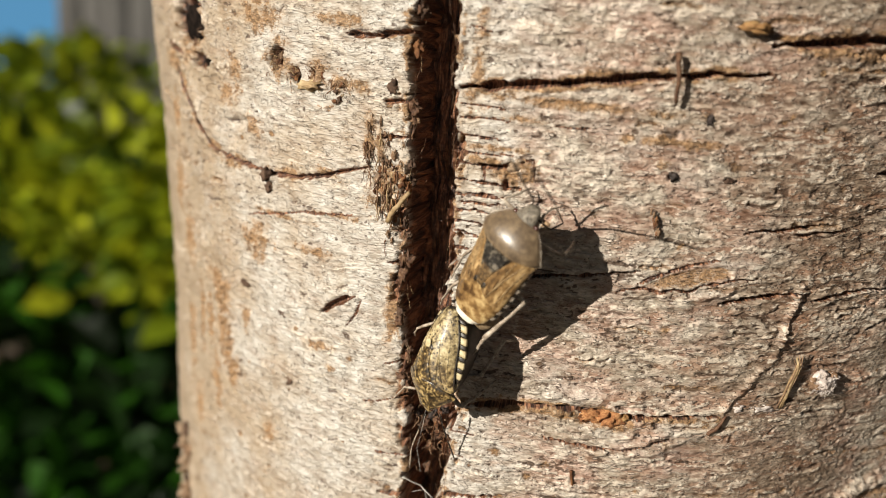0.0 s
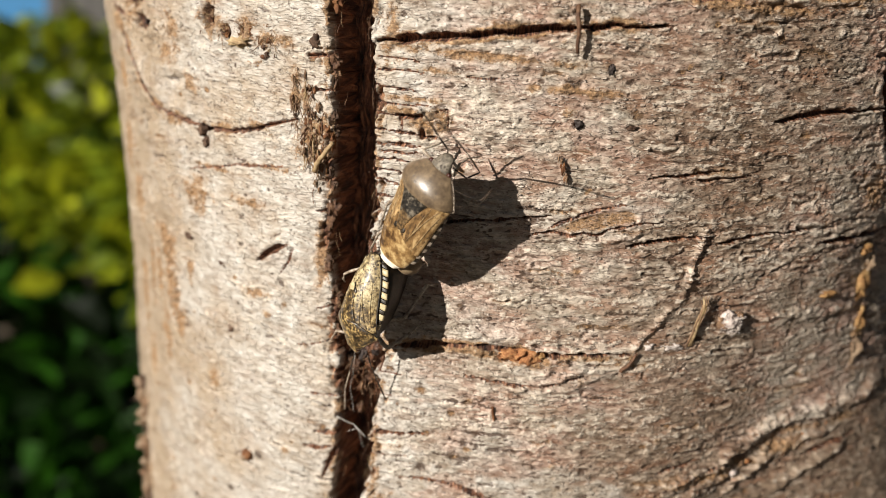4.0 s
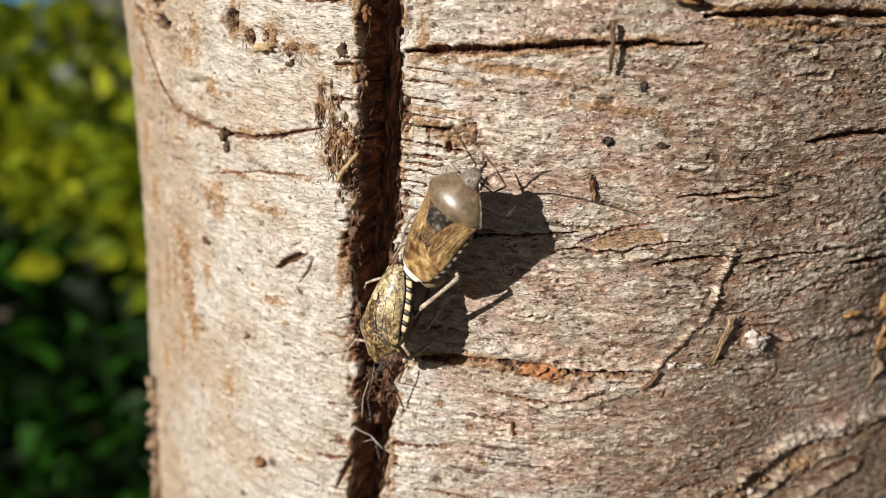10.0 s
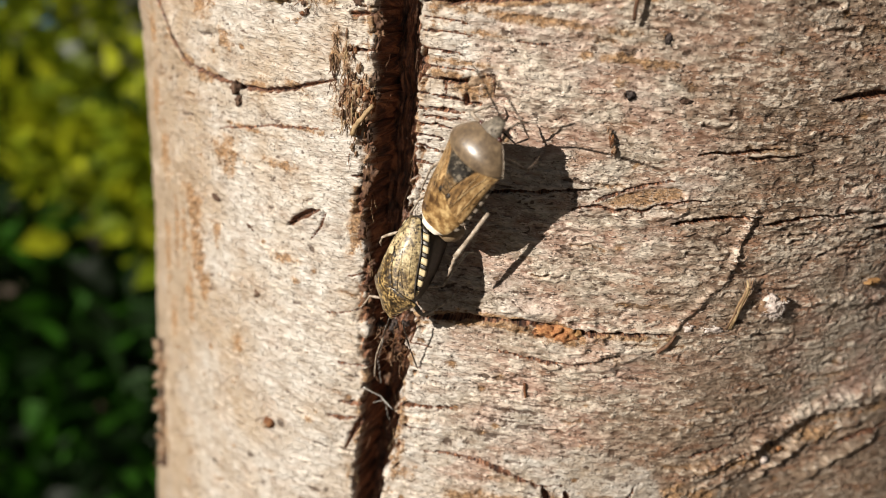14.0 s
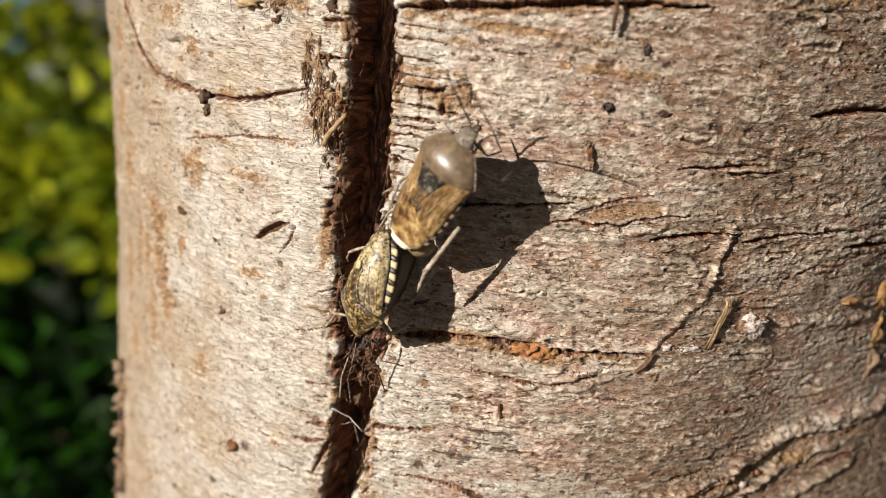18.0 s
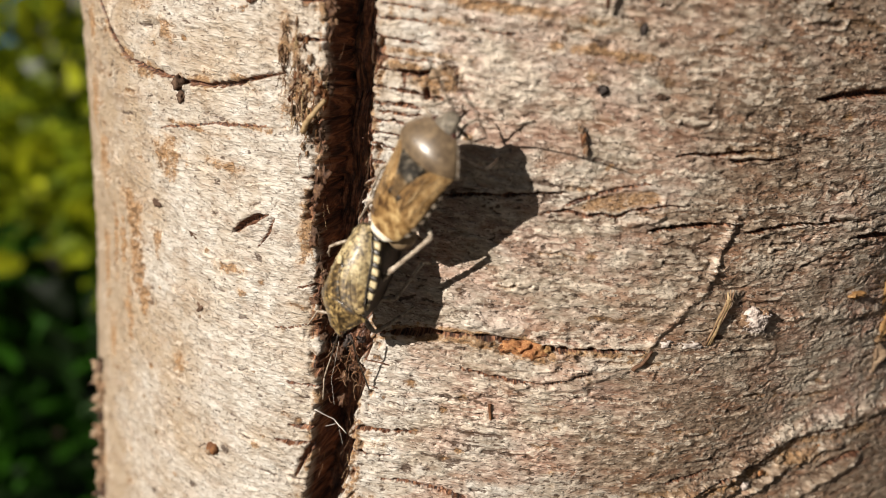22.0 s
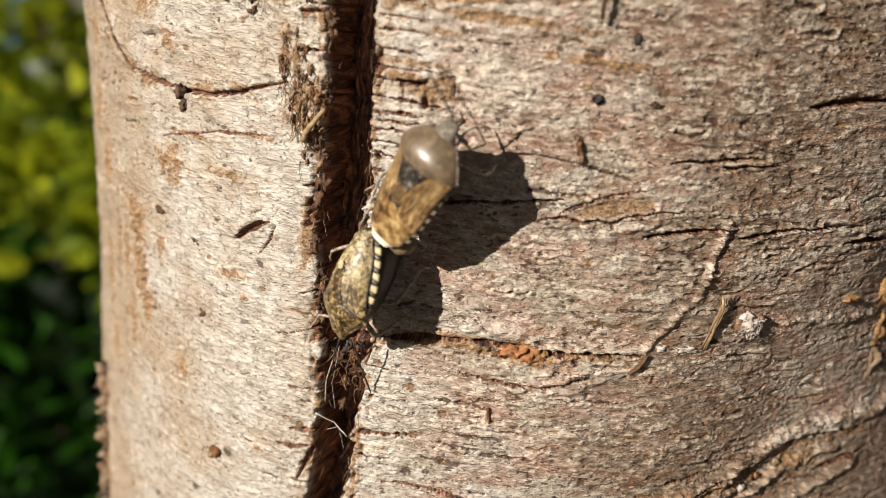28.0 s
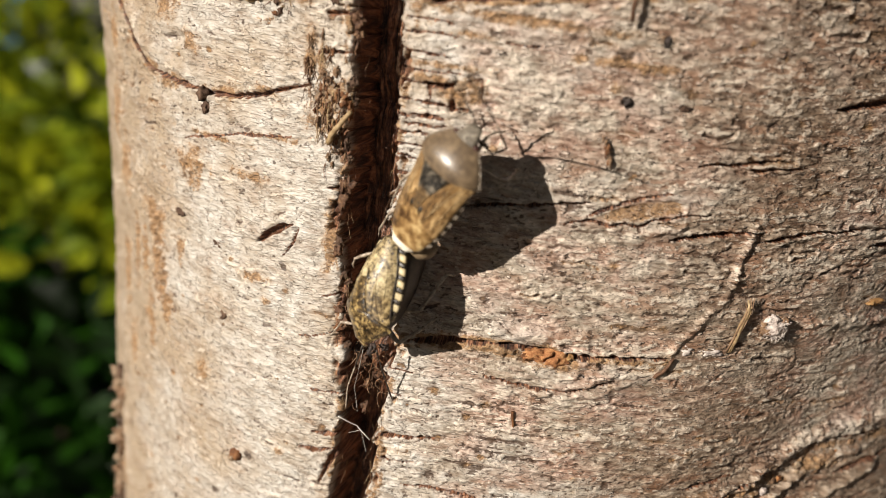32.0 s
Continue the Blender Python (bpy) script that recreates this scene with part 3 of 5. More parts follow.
        H[w] += -deep * np.exp(-(d / thin) ** 2) + 0.45 * deep * np.exp(-((d - 2.4 * thin) / (1.3 * thin)) ** 2)
        fleck[w] += -0.8 * np.exp(-(d / thin) ** 2) + rng.uniform(0, 0.8) * np.exp(-((d - 2.4 * thin) / (1.3 * thin)) ** 2)
        rust[w] = np.maximum(rust[w], rng.choice((0.0, 0.0, 0.5)) * np.exp(-(d / (3 * thin)) ** 2))
    for k in range(460):
        a, b, size = rng.uniform(-84, 88), rng.uniform(-68, 34), rng.uniform(0.15, 0.55)
        w = near(S, Z, [(a, b)], 2 * size + 0.4)
        d = np.hypot((S[w] - a) / 1.3, Z[w] - b) / size + 0.5 * field(S[w] / 0.4, Z[w] / 0.4, 27, 2)
        m = np.exp(-np.clip(d, 0, 9) ** 2)
        way = rng.choice((-1, -1, 1))
        H[w] += 0.4 * way * size * m
        fleck[w] += way * 0.9 * m
        rust[w] = np.maximum(rust[w], rng.choice((0, 0.6, 0.95)) * m)
    for a, b, p, q in STAINS:
        w = near(S, Z, [(a, b)], 2.2 * max(p, q))
        d = np.hypot((S[w] - a) / p, (Z[w] - b) / q) + 0.8 * field(S[w] / 1.1, Z[w] / 1.1, 31, 3)
        m = np.exp(-np.clip(d, 0, 9) ** 2.2)
        rust[w] = np.maximum(rust[w], m)
        H[w] += 0.32 * m * field(S[w] / 0.6, Z[w] / 0.6, 33, 2)
        fleck[w] += m * field(S[w] / 0.7, Z[w] / 0.5, 35, 2)
    for line, thick, high in RIDGES:
        w = near(S, Z, line, 3.5 * thick)
        d, t = along(line, S[w] + 0.6 * field(S[w] / 3, Z[w] / 3, 38, 2), Z[w] + min(1.3, 0.6 + 0.5 * high) * field(S[w] / 3.5, Z[w] / 3, 39, 3))
        lumps = 1 + 0.55 * field(S[w] / 1.7, Z[w] / 1.0, 41, 3)
        m = np.exp(-(d / thick) ** 2) * ease(0, 0.12, t) * ease(1.0, 0.9, t)
        H[w] += high * lumps * m
        fleck[w] += m * (0.3 * min(high, 1) + 0.6 * field(S[w] / 0.9, Z[w] / 0.7, 43, 2))
    for a, b, p, q, deep in PITS:
        w = near(S, Z, [(a, b)], 2.5 * max(p, q))
        d = np.hypot((S[w] - a) / p, (Z[w] - b) / q) + 0.35 * field(S[w] / 0.7, Z[w] / 0.7, 51, 2)
        H[w] += -deep * ease(1.1, 0.45, d) + min(0.2, 0.08 * deep) * np.exp(-((d - 1.35) / 0.3) ** 2)
        inner[w] = np.maximum(inner[w], ease(1.1, 0.6, d) * (0.25 if p > 1.5 and deep < 1 else 0.9))
    lips = [([(-11.9 + 0.02 * z, z), (-11.5 + k * 0.5, z + rng.uniform(-0.1, 0.15)), (-11.5 + k, z + rng.uniform(-0.2, 0.3))], rng.uniform(0.12, 0.22), rng.uniform(0.4, 0.8)) for z, k in TICKS]
    for line, thick, deep in CRACKS + lips:
        w = near(S, Z, line, 3 * thick + 1.5)
        jig = 0.3 * field(S[w] / 1.8, Z[w] / 1.8, 61, 3) + 0.1 * field(S[w] / 0.5, Z[w] / 0.5, 62, 2)
        d, t = along(line, S[w] + 0.4 * jig, Z[w] + jig)
        wd = 0.62 * thick * (0.4 + 0.6 * ease(0, 0.15, t) * ease(1.0, 0.6, t)) * (1 + 0.7 * field(S[w] / 1.1, Z[w] / 5, 63, 2))
        wd = np.maximum(wd, 0.1)
        H[w] += -deep * ease(1.0, 0.45, d / wd) + 0.16 * min(deep, 1) * np.exp(-((d / wd - 2) / 0.7) ** 2)
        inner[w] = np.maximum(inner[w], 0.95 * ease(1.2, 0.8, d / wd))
        if thick > 0.6:
            rust[w] = np.maximum(rust[w], 0.95 * ease(0.75, 0.25, np.abs(d - 0.35)) * ease(-0.3, 0.3, field(S[w] / 3, Z[w] / 1.5, 65, 2)))
    # a scab between two cracks: its sunken reddish middle and raised rim
    over = np.interp(S, (10.4, 12.0, 14.1, 16.4, 19.2, 21.2), (-5.4, -4.2, -3.2, -2.4, -1.9, -2.6)) - Z
    under = Z - np.interp(S, (10.4, 12.9, 16.3, 17.6, 21.2), (-5.7, -5.8, -5.6, -4.9, -3.9))
    scab = np.minimum(np.minimum(over, under), np.minimum(S - 10.6, 21.1 - S)) + 0.3 * field(S / 0.9, Z / 0.6, 151, 3)
    H += 0.2 * np.exp(-((scab - 0.1) / 0.3) ** 2) - 0.1 * ease(0.3, 0.8, scab)
    rust = np.maximum(rust, 0.8 * ease(0.25, 0.7, scab))
    left = np.interp(-Z[:, :1], [-z for _, z in LIP_L], [s for s, _ in LIP_L])
    right = np.interp(-Z[:, :1], [-z for _, z in LIP_R], [s for s, _ in LIP_R])
    rag = lambda seed: 0.5 * field(Z / 3.1, S / 9, seed, 3) + 0.4 * field(Z / 0.7, S / 2.5, seed + 7, 2) - 0.55 * ease(0.3, 0.45, field(Z / 0.9, S / 12, seed + 11, 2))
    d = np.minimum(S - left - rag(71), right + rag(83) - S)
    cut = ease(-0.12, 0.6, d)
    floor = -6.2 + 0.9 * field(S / 0.5, Z / 5, 91, 3) + 1.2 * field(S / 2.2, Z / 2.6, 97, 3) + 0.3 * field(S / 0.35, Z / 1.2, 95, 2)
    floor += 2.8 * np.exp(-((S + 11.6) / 2.3) ** 2 - ((Z + 27.5) / 3.2) ** 2)
    H = H * (1 - cut) + floor * cut + 0.25 * np.exp(-((d + 0.5) / 0.45) ** 2) * field(S / 0.8, Z / 0.8, 93, 2)
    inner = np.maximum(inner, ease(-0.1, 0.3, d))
    rust = np.maximum(rust, 0.95 * np.exp(-((d + 0.35) / 0.6) ** 2) * ease(-0.15, 0.3, field(S / 1.0, Z / 2.2, 99, 3)))
    shelf = ease(-1.9, -0.5, d) * ease(0.0, 0.2, field(S / 1.6, Z / 2.4, 101, 3) + 0.5 * (S < left + 1) * ease(8, -2, Z) * ease(-34, -26, Z) - 0.28) * (1 - cut)
    H -= 0.8 * shelf * (1 + 0.9 * field(S / 0.5, Z / 0.5, 103, 2))
    inner = np.maximum(inner, 0.6 * shelf)
    rust = np.maximum(rust, shelf)
    fleck = np.clip(fleck, -1, 1) * (1 - ease(-0.1, 0.2, d))
    return H, np.stack([inner, rust, np.clip(pale, 0, 1), np.clip(grey_tone, 0, 1)], -1), fleck


def grid_axis(dense, step, sparse):
    """Places along an axis: a fine stretch with coarse ones before and after."""
    a, b = dense
    return np.concatenate([np.array([x for x in sparse if x < a - step]), np.arange(a, b, step), np.array([x for x in sparse if x > b + step])])


def build_trunk():
    tree = tagged(new("tree_trunk"), "pale grey-brown tree trunk with a long dark fissure", "tree trunk")
    full = ROUND * math.pi
    s_axis = grid_axis((-86, 88), 0.18, np.linspace(-full, full, 150)[:-1])
    z_axis = grid_axis((-70, 34), 0.18, np.concatenate([np.linspace(-1180, -90, 50), np.linspace(-88, -71, 18), np.linspace(36, 60, 20), np.linspace(70, 1100, 45)]))
    S, Z = np.meshgrid(s_axis, z_axis)
    H, mask, fleck = bark_relief(S, Z)
    fade = ease(full, full - 30, np.abs(S))
    H = H * (0.25 + 0.75 * fade)
    zz = ZC + Z * MM
    flare = 0.03 * np.exp(-np.clip(zz, 0, 9) / 0.12)
    R = stem_radius(zz) + H * MM + flare
    co = np.stack([R * np.sin(S / ROUND), -R * np.cos(S / ROUND), zz], -1).reshape(-1, 3)
    rows, cols = S.shape
    i = (np.arange(rows - 1)[:, None] * cols + np.arange(cols)[None]).ravel()
    j = (np.arange(rows - 1)[:, None] * cols + (np.arange(cols)[None] + 1) % cols).ravel()
    quads = np.stack([i, j, j + cols, i + cols], -1)
    me = bpy.data.meshes.new("bark")
    me.vertices.add(len(co)), me.loops.add(quads.size), me.polygons.add(len(quads))
    me.vertices.foreach_set("co", co.ravel().astype(np.float32))
    me.loops.foreach_set("vertex_index", quads.ravel().astype(np.int32))
    me.polygons.foreach_set("loop_start", np.arange(0, quads.size, 4, dtype=np.int32))
    me.polygons.foreach_set("use_smooth", np.ones(len(quads), dtype=bool))
    me.update(calc_edges=True)
    where = me.attributes.new("mm", "FLOAT_VECTOR", "POINT")
    where.data.foreach_set("vector", np.stack([S, Z, 0 * S], -1).ravel().astype(np.float32))
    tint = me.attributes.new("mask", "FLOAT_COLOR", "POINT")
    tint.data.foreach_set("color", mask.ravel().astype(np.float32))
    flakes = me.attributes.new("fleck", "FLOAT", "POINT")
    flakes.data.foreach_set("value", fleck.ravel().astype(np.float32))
    me.materials.append(BARK)
    ob = new("bark", me)
    ob.parent = tree
    return tree


# ---- small shapes ----
def part(name, bm, material, parent, label=""):
    """One mesh object under a thing or a part."""
    me = bpy.data.meshes.new(name)
    bmesh.ops.recalc_face_normals(bm, faces=bm.faces)
    bm.to_mesh(me)
    bm.free()
    for p in me.polygons:
        p.use_smooth = True
    me.materials.append(material)
    ob = new(name, me)
    ob.parent = parent
    if label:
        tagged(ob, label)
    return ob


def tube(bm, pts, radii, sides=7, flat=1.0):
    """A closed tapering tube along points."""
    pts = [Vector(p) for p in pts]
    if not hasattr(radii, "__len__"):
        radii = [radii] * len(pts)
    rings, up = [], None
    for i, p in enumerate(pts):
        ahead = (pts[min(i + 1, len(pts) - 1)] - pts[max(i - 1, 0)]).normalized()
        ref = up if up is not None else (Vector((0, 0, 1)) if abs(ahead.z) < 0.9 else Vector((1, 0, 0)))
        side = ahead.cross(ref).normalized()
        up = side.cross(ahead).normalized()
        rings.append([bm.verts.new(p + radii[i] * (math.cos(a) * side + flat * math.sin(a) * up)) for a in (2 * math.pi * k / sides for k in range(sides))])
    for a, b in zip(rings, rings[1:]):
        for k in range(sides):
            bm.faces.new((a[k], a[(k + 1) % sides], b[(k + 1) % sides], b[k]))
    bm.faces.new(rings[0]), bm.faces.new(list(reversed(rings[-1])))
    return bm


def bent(a, b, rise, n=5):
    """Points from a to b, bowed by the vector rise."""
    a, b, rise = Vector(a), Vector(b), Vector(rise)
    return [a.lerp(b, k / n) + rise * math.sin(math.pi * k / n) for k in range(n + 1)]


def lump(bm, m, radii, rough=0.25, seed=0, level=2):
    """A rounded, uneven lump."""
    made = bmesh.ops.create_icosphere(bm, subdivisions=level, radius=1.0)["verts"]
    for v in made:
        k = 1 + rough * noise.noise(v.co * 1.7 + Vector((seed * 3.1, 0, 0))) + 0.5 * rough * noise.noise(v.co * 4 + Vector((0, seed * 2.3, 0)))
        v.co = m @ Vector((v.co.x * radii[0] * k, v.co.y * radii[1] * k, v.co.z * radii[2] * k))
    return bm


tree = build_trunk()


def swell(s, z):
    """How far the stem bulges at its lower right flank, mm."""
    return float(10 * ease(42, 85, s) * ease(-8, -62, z))


def wart(name, s, z, size, material, label="", seed=1, high=0.5, off=0.0, rough=0.9):
    bm = bmesh.new()
    lump(bm, skin_frame(s, z, off), (size[0] * MM, size[1] * MM, high * MM), rough, seed, 3)
    return part(name, bm, material, tree, label)


HOLE = random.Random(12)
wart("bud_scar", 12.0, 7.0, (0.5, 0.42), DARK, "dark dried bud scar", 1, 0.15, -0.35, 1.2)
wart("bud_scar", 14.8, 13.3, (0.3, 0.5), DARK, "", 2, 0.15, -0.35, 1.2)
wart("bud_scar", 18.2, 7.1, (0.55, 0.22), SPOT, "brown bud scar", 3, 0.2, -0.25, 1.2)
# added black lumps fill the shallow pits in place of deep shade
wart("hole_dark", -56.8, 16.6, (5.0, 3.3), HOLE_SHADE, "black lump that stands in for the shade inside a knot hole", 61, 0.9, -1.15, 0.8)
wart("hole_dark", -53.0, 12.5, (2.2, 1.1), HOLE_SHADE, "", 62, 0.6, -1.1, 0.8)
wart("hole_dark", -36.2, 14.6, (0.8, 1.0), HOLE_SHADE, "", 63, 0.5, -1.5, 0.8)
for k in range(14):
    wart("hole_flake", -61.0 + HOLE.gauss(0, 1.6), 20.8 + HOLE.gauss(0, 1.8), (HOLE.uniform(0.3, 0.9), HOLE.uniform(0.2, 0.6)), (RUST, STALK, CRUST, FIBRE)[k % 4], "brown flaking rim of a knot hole" if not k else "", 400 + k, HOLE.uniform(0.15, 0.4), HOLE.uniform(-1.2, 0.0), 1.3)
wart("bark_wart", -39.1, 0.1, (0.8, 1.0), SPOT, "brown crumbly wart", 4, 0.6, 0.0, 0.6)
wart("bark_wart", -38.6, -1.6, (0.6, 0.6), SPOT, "", 5, 0.4)
wart("bark_wart", -34.0, -26.7, (1.0, 1.1), SPOT, "", 6, 0.5)
wart("bark_wart", -30.4, -45.1, (0.95, 0.85), RUST, "round rusty brown wart", 7, 0.8, 0.5, 0.35)
wart("bark_wart", -30.9, -45.5, (0.5, 0.5), CRUST, "", 71, 0.6, 0.8, 0.6)
wart("bark_wart", -35.7, -17.6, (0.7, 0.5), SPOT, "", 8, 0.35)
wart("bark_wart", -44.0, -15.7, (0.8, 0.5), SPOT, "", 9, 0.3)
wart("bark_wart", -19.6, 13.2, (0.5, 0.7), SPOT, "", 10, 0.35)
wart("wool_tuft", 36.3, -16.3, (1.45, 1.15), WOOL, "tuft of whitish wool", 31, 1.1, 0.2, 0.4)
for k in range(9):
    wart("wool_tuft", 36.3 + HOLE.gauss(0, 0.9), -16.4 + HOLE.gauss(0, 0.65), (HOLE.uniform(0.3, 0.6), HOLE.uniform(0.25, 0.5)), WOOL if k % 4 else STALK, "", 520 + k, HOLE.uniform(0.3, 0.6), HOLE.uniform(0.0, 0.7), 1.2)
wart("wool_tuft", 25.4, -19.5, (1.0, 0.45), WOOL, "", 12, 0.4)
wart("wool_tuft", 28.7, -19.5, (1.1, 0.4), WOOL, "", 14, 0.35, 0.0, 1.1)
for k, (s, z, a, b, stuff) in enumerate([(7.6, -21.9, 1.5, 0.8, ORANGE), (10.0, -21.8, 1.4, 1.1, ORANGE), (8.8, -21.5, 1.1, 0.8, ORANGE), (11.2, -22.3, 0.6, 0.4, RUST), (11.6, -21.3, 0.5, 0.4, YELLOW), (6.4, -22.0, 0.5, 0.3, RUST)]):
    wart("wound_crumb", s, z, (a, b), stuff, "orange-brown crumbly wood in a bark wound" if not k else "", 13 + 5 * k, 0.7, -0.3, 0.9)
wart("yellow_bit", 17.4, 22.6, (1.5, 0.55), YELLOW, "curled yellow bark flake", 16, 0.8)
wart("yellow_bit", -31.0, 12.0, (1.7, 0.6), STRAW, "straw-coloured cocoon", 17, 0.8)
wart("yellow_bit", -5.0, 6.4, (0.9, 0.7), CRUST, "", 18, 0.3)

rng = random.Random(7)
for k, (s, z, a, b) in enumerate([(62.3, -10.5, 0.9, 1.6), (62.0, -13.6, 1.2, 2.0), (63.8, -18.8, 0.8, 2.4), (64.0, -23.5, 0.8, 2.0), (53.5, -13.6, 1.6, 0.5), (60.0, -8.0, 1.2, 0.8)]):
    wart("yellow_crust", s, z, (a, b), YELLOW if k % 3 else CRUST, "ochre-yellow bark crust" if not k else "", 20 + k, 1.1, swell(s, z))
for k in range(30):
    t = rng.random()
    s, z = 34 + 36 * t + rng.uniform(-1, 1), -40.6 + 8.0 * t ** 0.8 + rng.gauss(-0.6, 1.0)
    r = rng.uniform(0.15, 0.5)
    wart("crust_crumb", s, z, (r * 1.4, r), rng.choice((CRUST, WOOL, STALK, ORANGE, CRUST)), "pale brown crust on a callus ridge" if not k else "", 40 + k, r * 0.5, 0.15 + swell(s, z))
for k in range(46):
    z = -48 - 24 * rng.random()
    wart("edge_crumb", -68.6 + rng.gauss(0, 1.3) - (z + 52) * 0.1, z, (rng.uniform(0.3, 0.9), rng.uniform(0.4, 1.3)), rng.choice((CRUST, STALK, SPOT, CRUST)), "flaking brown crust" if not k else "", 100 + k, rng.uniform(0.5, 1.2), 0.0, 1.2)


def twig(name, line, r0, r1, material, label="", sides=7):
    """A thin stick or thread that lies along points (s, z, off) of the bark."""
    bm = bmesh.new()
    pts = [skin(*p) for p in line]
    fine = []
    for i in range(len(pts) - 1):
        for k in range(4):
            fine.append(pts[i].lerp(pts[i + 1], k / 4) + Vector([rng.uniform(-1, 1) * r0 * 0.3 for _ in range(3)]))
    fine.append(pts[-1])
    tube(bm, fine, [r0 + (r1 - r0) * k / (len(fine) - 1) for k in range(len(fine))], sides)
    return part(name, bm, material, tree, label)


twig("chip", [(-19.4, -1.9, 0.6), (-18.2, -0.2, 1.0), (-16.6, 1.9, 0.9)], 0.00036, 0.00026, STRAW, "tan splinter at the lip of the fissure")
twig("twig", [(31.1, -18.9, 0.2), (31.0, -16.6, 0.7), (31.3, -13.6, 1.0)], 0.00036, 0.00024, STRAW, "short dry red-brown stalk")
for k in range(7):
    a, b = HOLE.gauss(0, 0.16), HOLE.gauss(0, 0.2)
    twig("twig", [(31.1 + a + b, -19.2 + b, 0.2), (31.0 + a, -16.8, 0.8), (31.4 + a, -14.0, 1.1), (31.8 + a + 2 * b, -12.8 + a, 0.5)], 0.00011, 0.00006, STRAW if k % 2 else STALK, "", 5)
for k in range(70):
    a, up = HOLE.uniform(0, 6.3), HOLE.uniform(0.1, 1.2)
    r = math.sqrt(max(0.1, 1 - (up / 1.35) ** 2))
    s, z = 36.3 + 1.5 * r * math.cos(a), -16.3 + 1.2 * r * math.sin(a)
    twig("wool_hair", [(36.3 + 0.8 * (s - 36.3), -16.3 + 0.8 * (z + 16.3), 0.8 * up), (s + HOLE.gauss(0, 0.25), z + HOLE.gauss(0, 0.25), up + 0.3), (s + HOLE.gauss(0, 0.5), z + HOLE.gauss(0, 0.45), up + HOLE.uniform(0.1, 0.6))], 0.00004, 0.00002, WOOL, "", 4)
twig("twig", [(21.9, -22.9, 0.4), (22.8, -21.7, 0.8), (23.6, -20.2, 0.7)], 0.00026, 0.00016, FIBRE, "brown curled stalk")
twig("twig", [(9.9, 19.6, 0.3), (10.3, 17.2, 0.8), (10.6, 14.6, 0.4)], 0.00028, 0.0002, FIBRE, "thin brown stalk across a crack")
twig("twig", [(6.6, -31.2, 0.1), (6.3, -30.2, 0.5), (6.0, -28.8, 0.6)], 0.00012, 0.0002, RUST, "small rusty splinter")
twig("silk_thread", [(-12.6, -24.6, 1.0), (-13.6, -28.5, -0.6), (-14.3, -31.0, -1.5), (-13.4, -34.0, -1.2)], 0.00004, 0.00003, SILK, "pale silk thread", 5)
twig("silk_thread", [(-15.3, -34.4, 0.4), (-13, -35.4, -0.4), (-10.8, -36.4, 0.3)], 0.0001, 0.00006, SILK, "", 5)
twig("silk_thread", [(-14.2, -37, -1), (-12.6, -36.2, -1), (-11.4, -38.6, -0.5)], 0.00004, 0.00003, SILK, "", 5)
for k in range(12):
    t = rng.random()
    wart("bark_shred", 10.3 + 1.2 * t + rng.gauss(0, 0.16), 3.4 - 2.6 * t + rng.gauss(0, 0.2), (rng.uniform(0.07, 0.15), rng.uniform(0.2, 0.45)), (RUST, STALK)[k % 2], "ragged brown shred of bark" if not k else "", 500 + k, rng.uniform(0.08, 0.18), 0.0, 1.2)

# frayed bast along the fissure, and the crumbs that plug it
def curl(s, z, off, reach, drift, n=6):
    """A soft random curve over the bark."""
    a, b, out = rng.uniform(0, 6.3), rng.uniform(-0.7, 0.7), [(s, z, off)]
    for _ in range(n):
        a += b + rng.uniform(-0.35, 0.35)
        x, y, h = out[-1]
        out.append((x + reach / n * math.cos(a) + drift[0] / n, y + reach / n * math.sin(a) + drift[1] / n, max(off - 0.4, h + rng.uniform(-0.12, 0.2))))
    return out


for k in range(170):
    z = rng.uniform(-52, 30)
    lip, way = (LIP_L, -1) if rng.random() < 0.45 else (LIP_R, 1)
    s = float(np.interp(-z, [-b for _, b in lip], [a for a, _ in lip])) - way * rng.uniform(-0.1, 0.8)
    twig("bast_fibre", curl(s, z, rng.uniform(-2.0, 0.1), rng.uniform(0.4, 1.1), (0, rng.choice((-2.2, 2.2)))), rng.uniform(0.00002, 0.00005), 0.00002, FIBRE if k % 7 else STRAW, "frayed brown bast fibre" if not k else "", 4)
for k in range(34):
    z = 2.0 + rng.gauss(0, 2.8)
    wart("bast_clump", -20.0 + rng.gauss(0, 0.95) - 0.12 * (z - 2), z, (rng.uniform(0.1, 0.26), rng.uniform(0.15, 0.5)), (STALK, RUST, STALK, CRUST)[k % 4], "frayed clump of brown bast beside the fissure" if not k else "", 260 + k, rng.uniform(0.1, 0.25), 0.05, 1.3)
for k in range(80):
    z = 1.8 + rng.gauss(0, 2.6)
    twig("bast_fibre", curl(-19.9 + rng.gauss(0, 0.85) - 0.12 * (z - 1.8), z, rng.uniform(-0.1, 0.3), rng.uniform(0.2, 0.7), (rng.uniform(-0.5, 0.6), rng.uniform(-2.0, -0.6))), rng.uniform(0.00003, 0.00015), 0.00003, (STALK, FIBRE, STRAW, RUST)[k % 4], "", 4)
for k in range(26):
    twig("bast_fibre", curl(-22.6 + rng.gauss(0, 0.35), 6.5 + rng.gauss(0, 1.6), 0.1, rng.uniform(0.3, 0.8), (0.2, -1.4)), rng.uniform(0.00004, 0.00011), 0.00003, (FIBRE, STALK)[k % 2], "", 4)
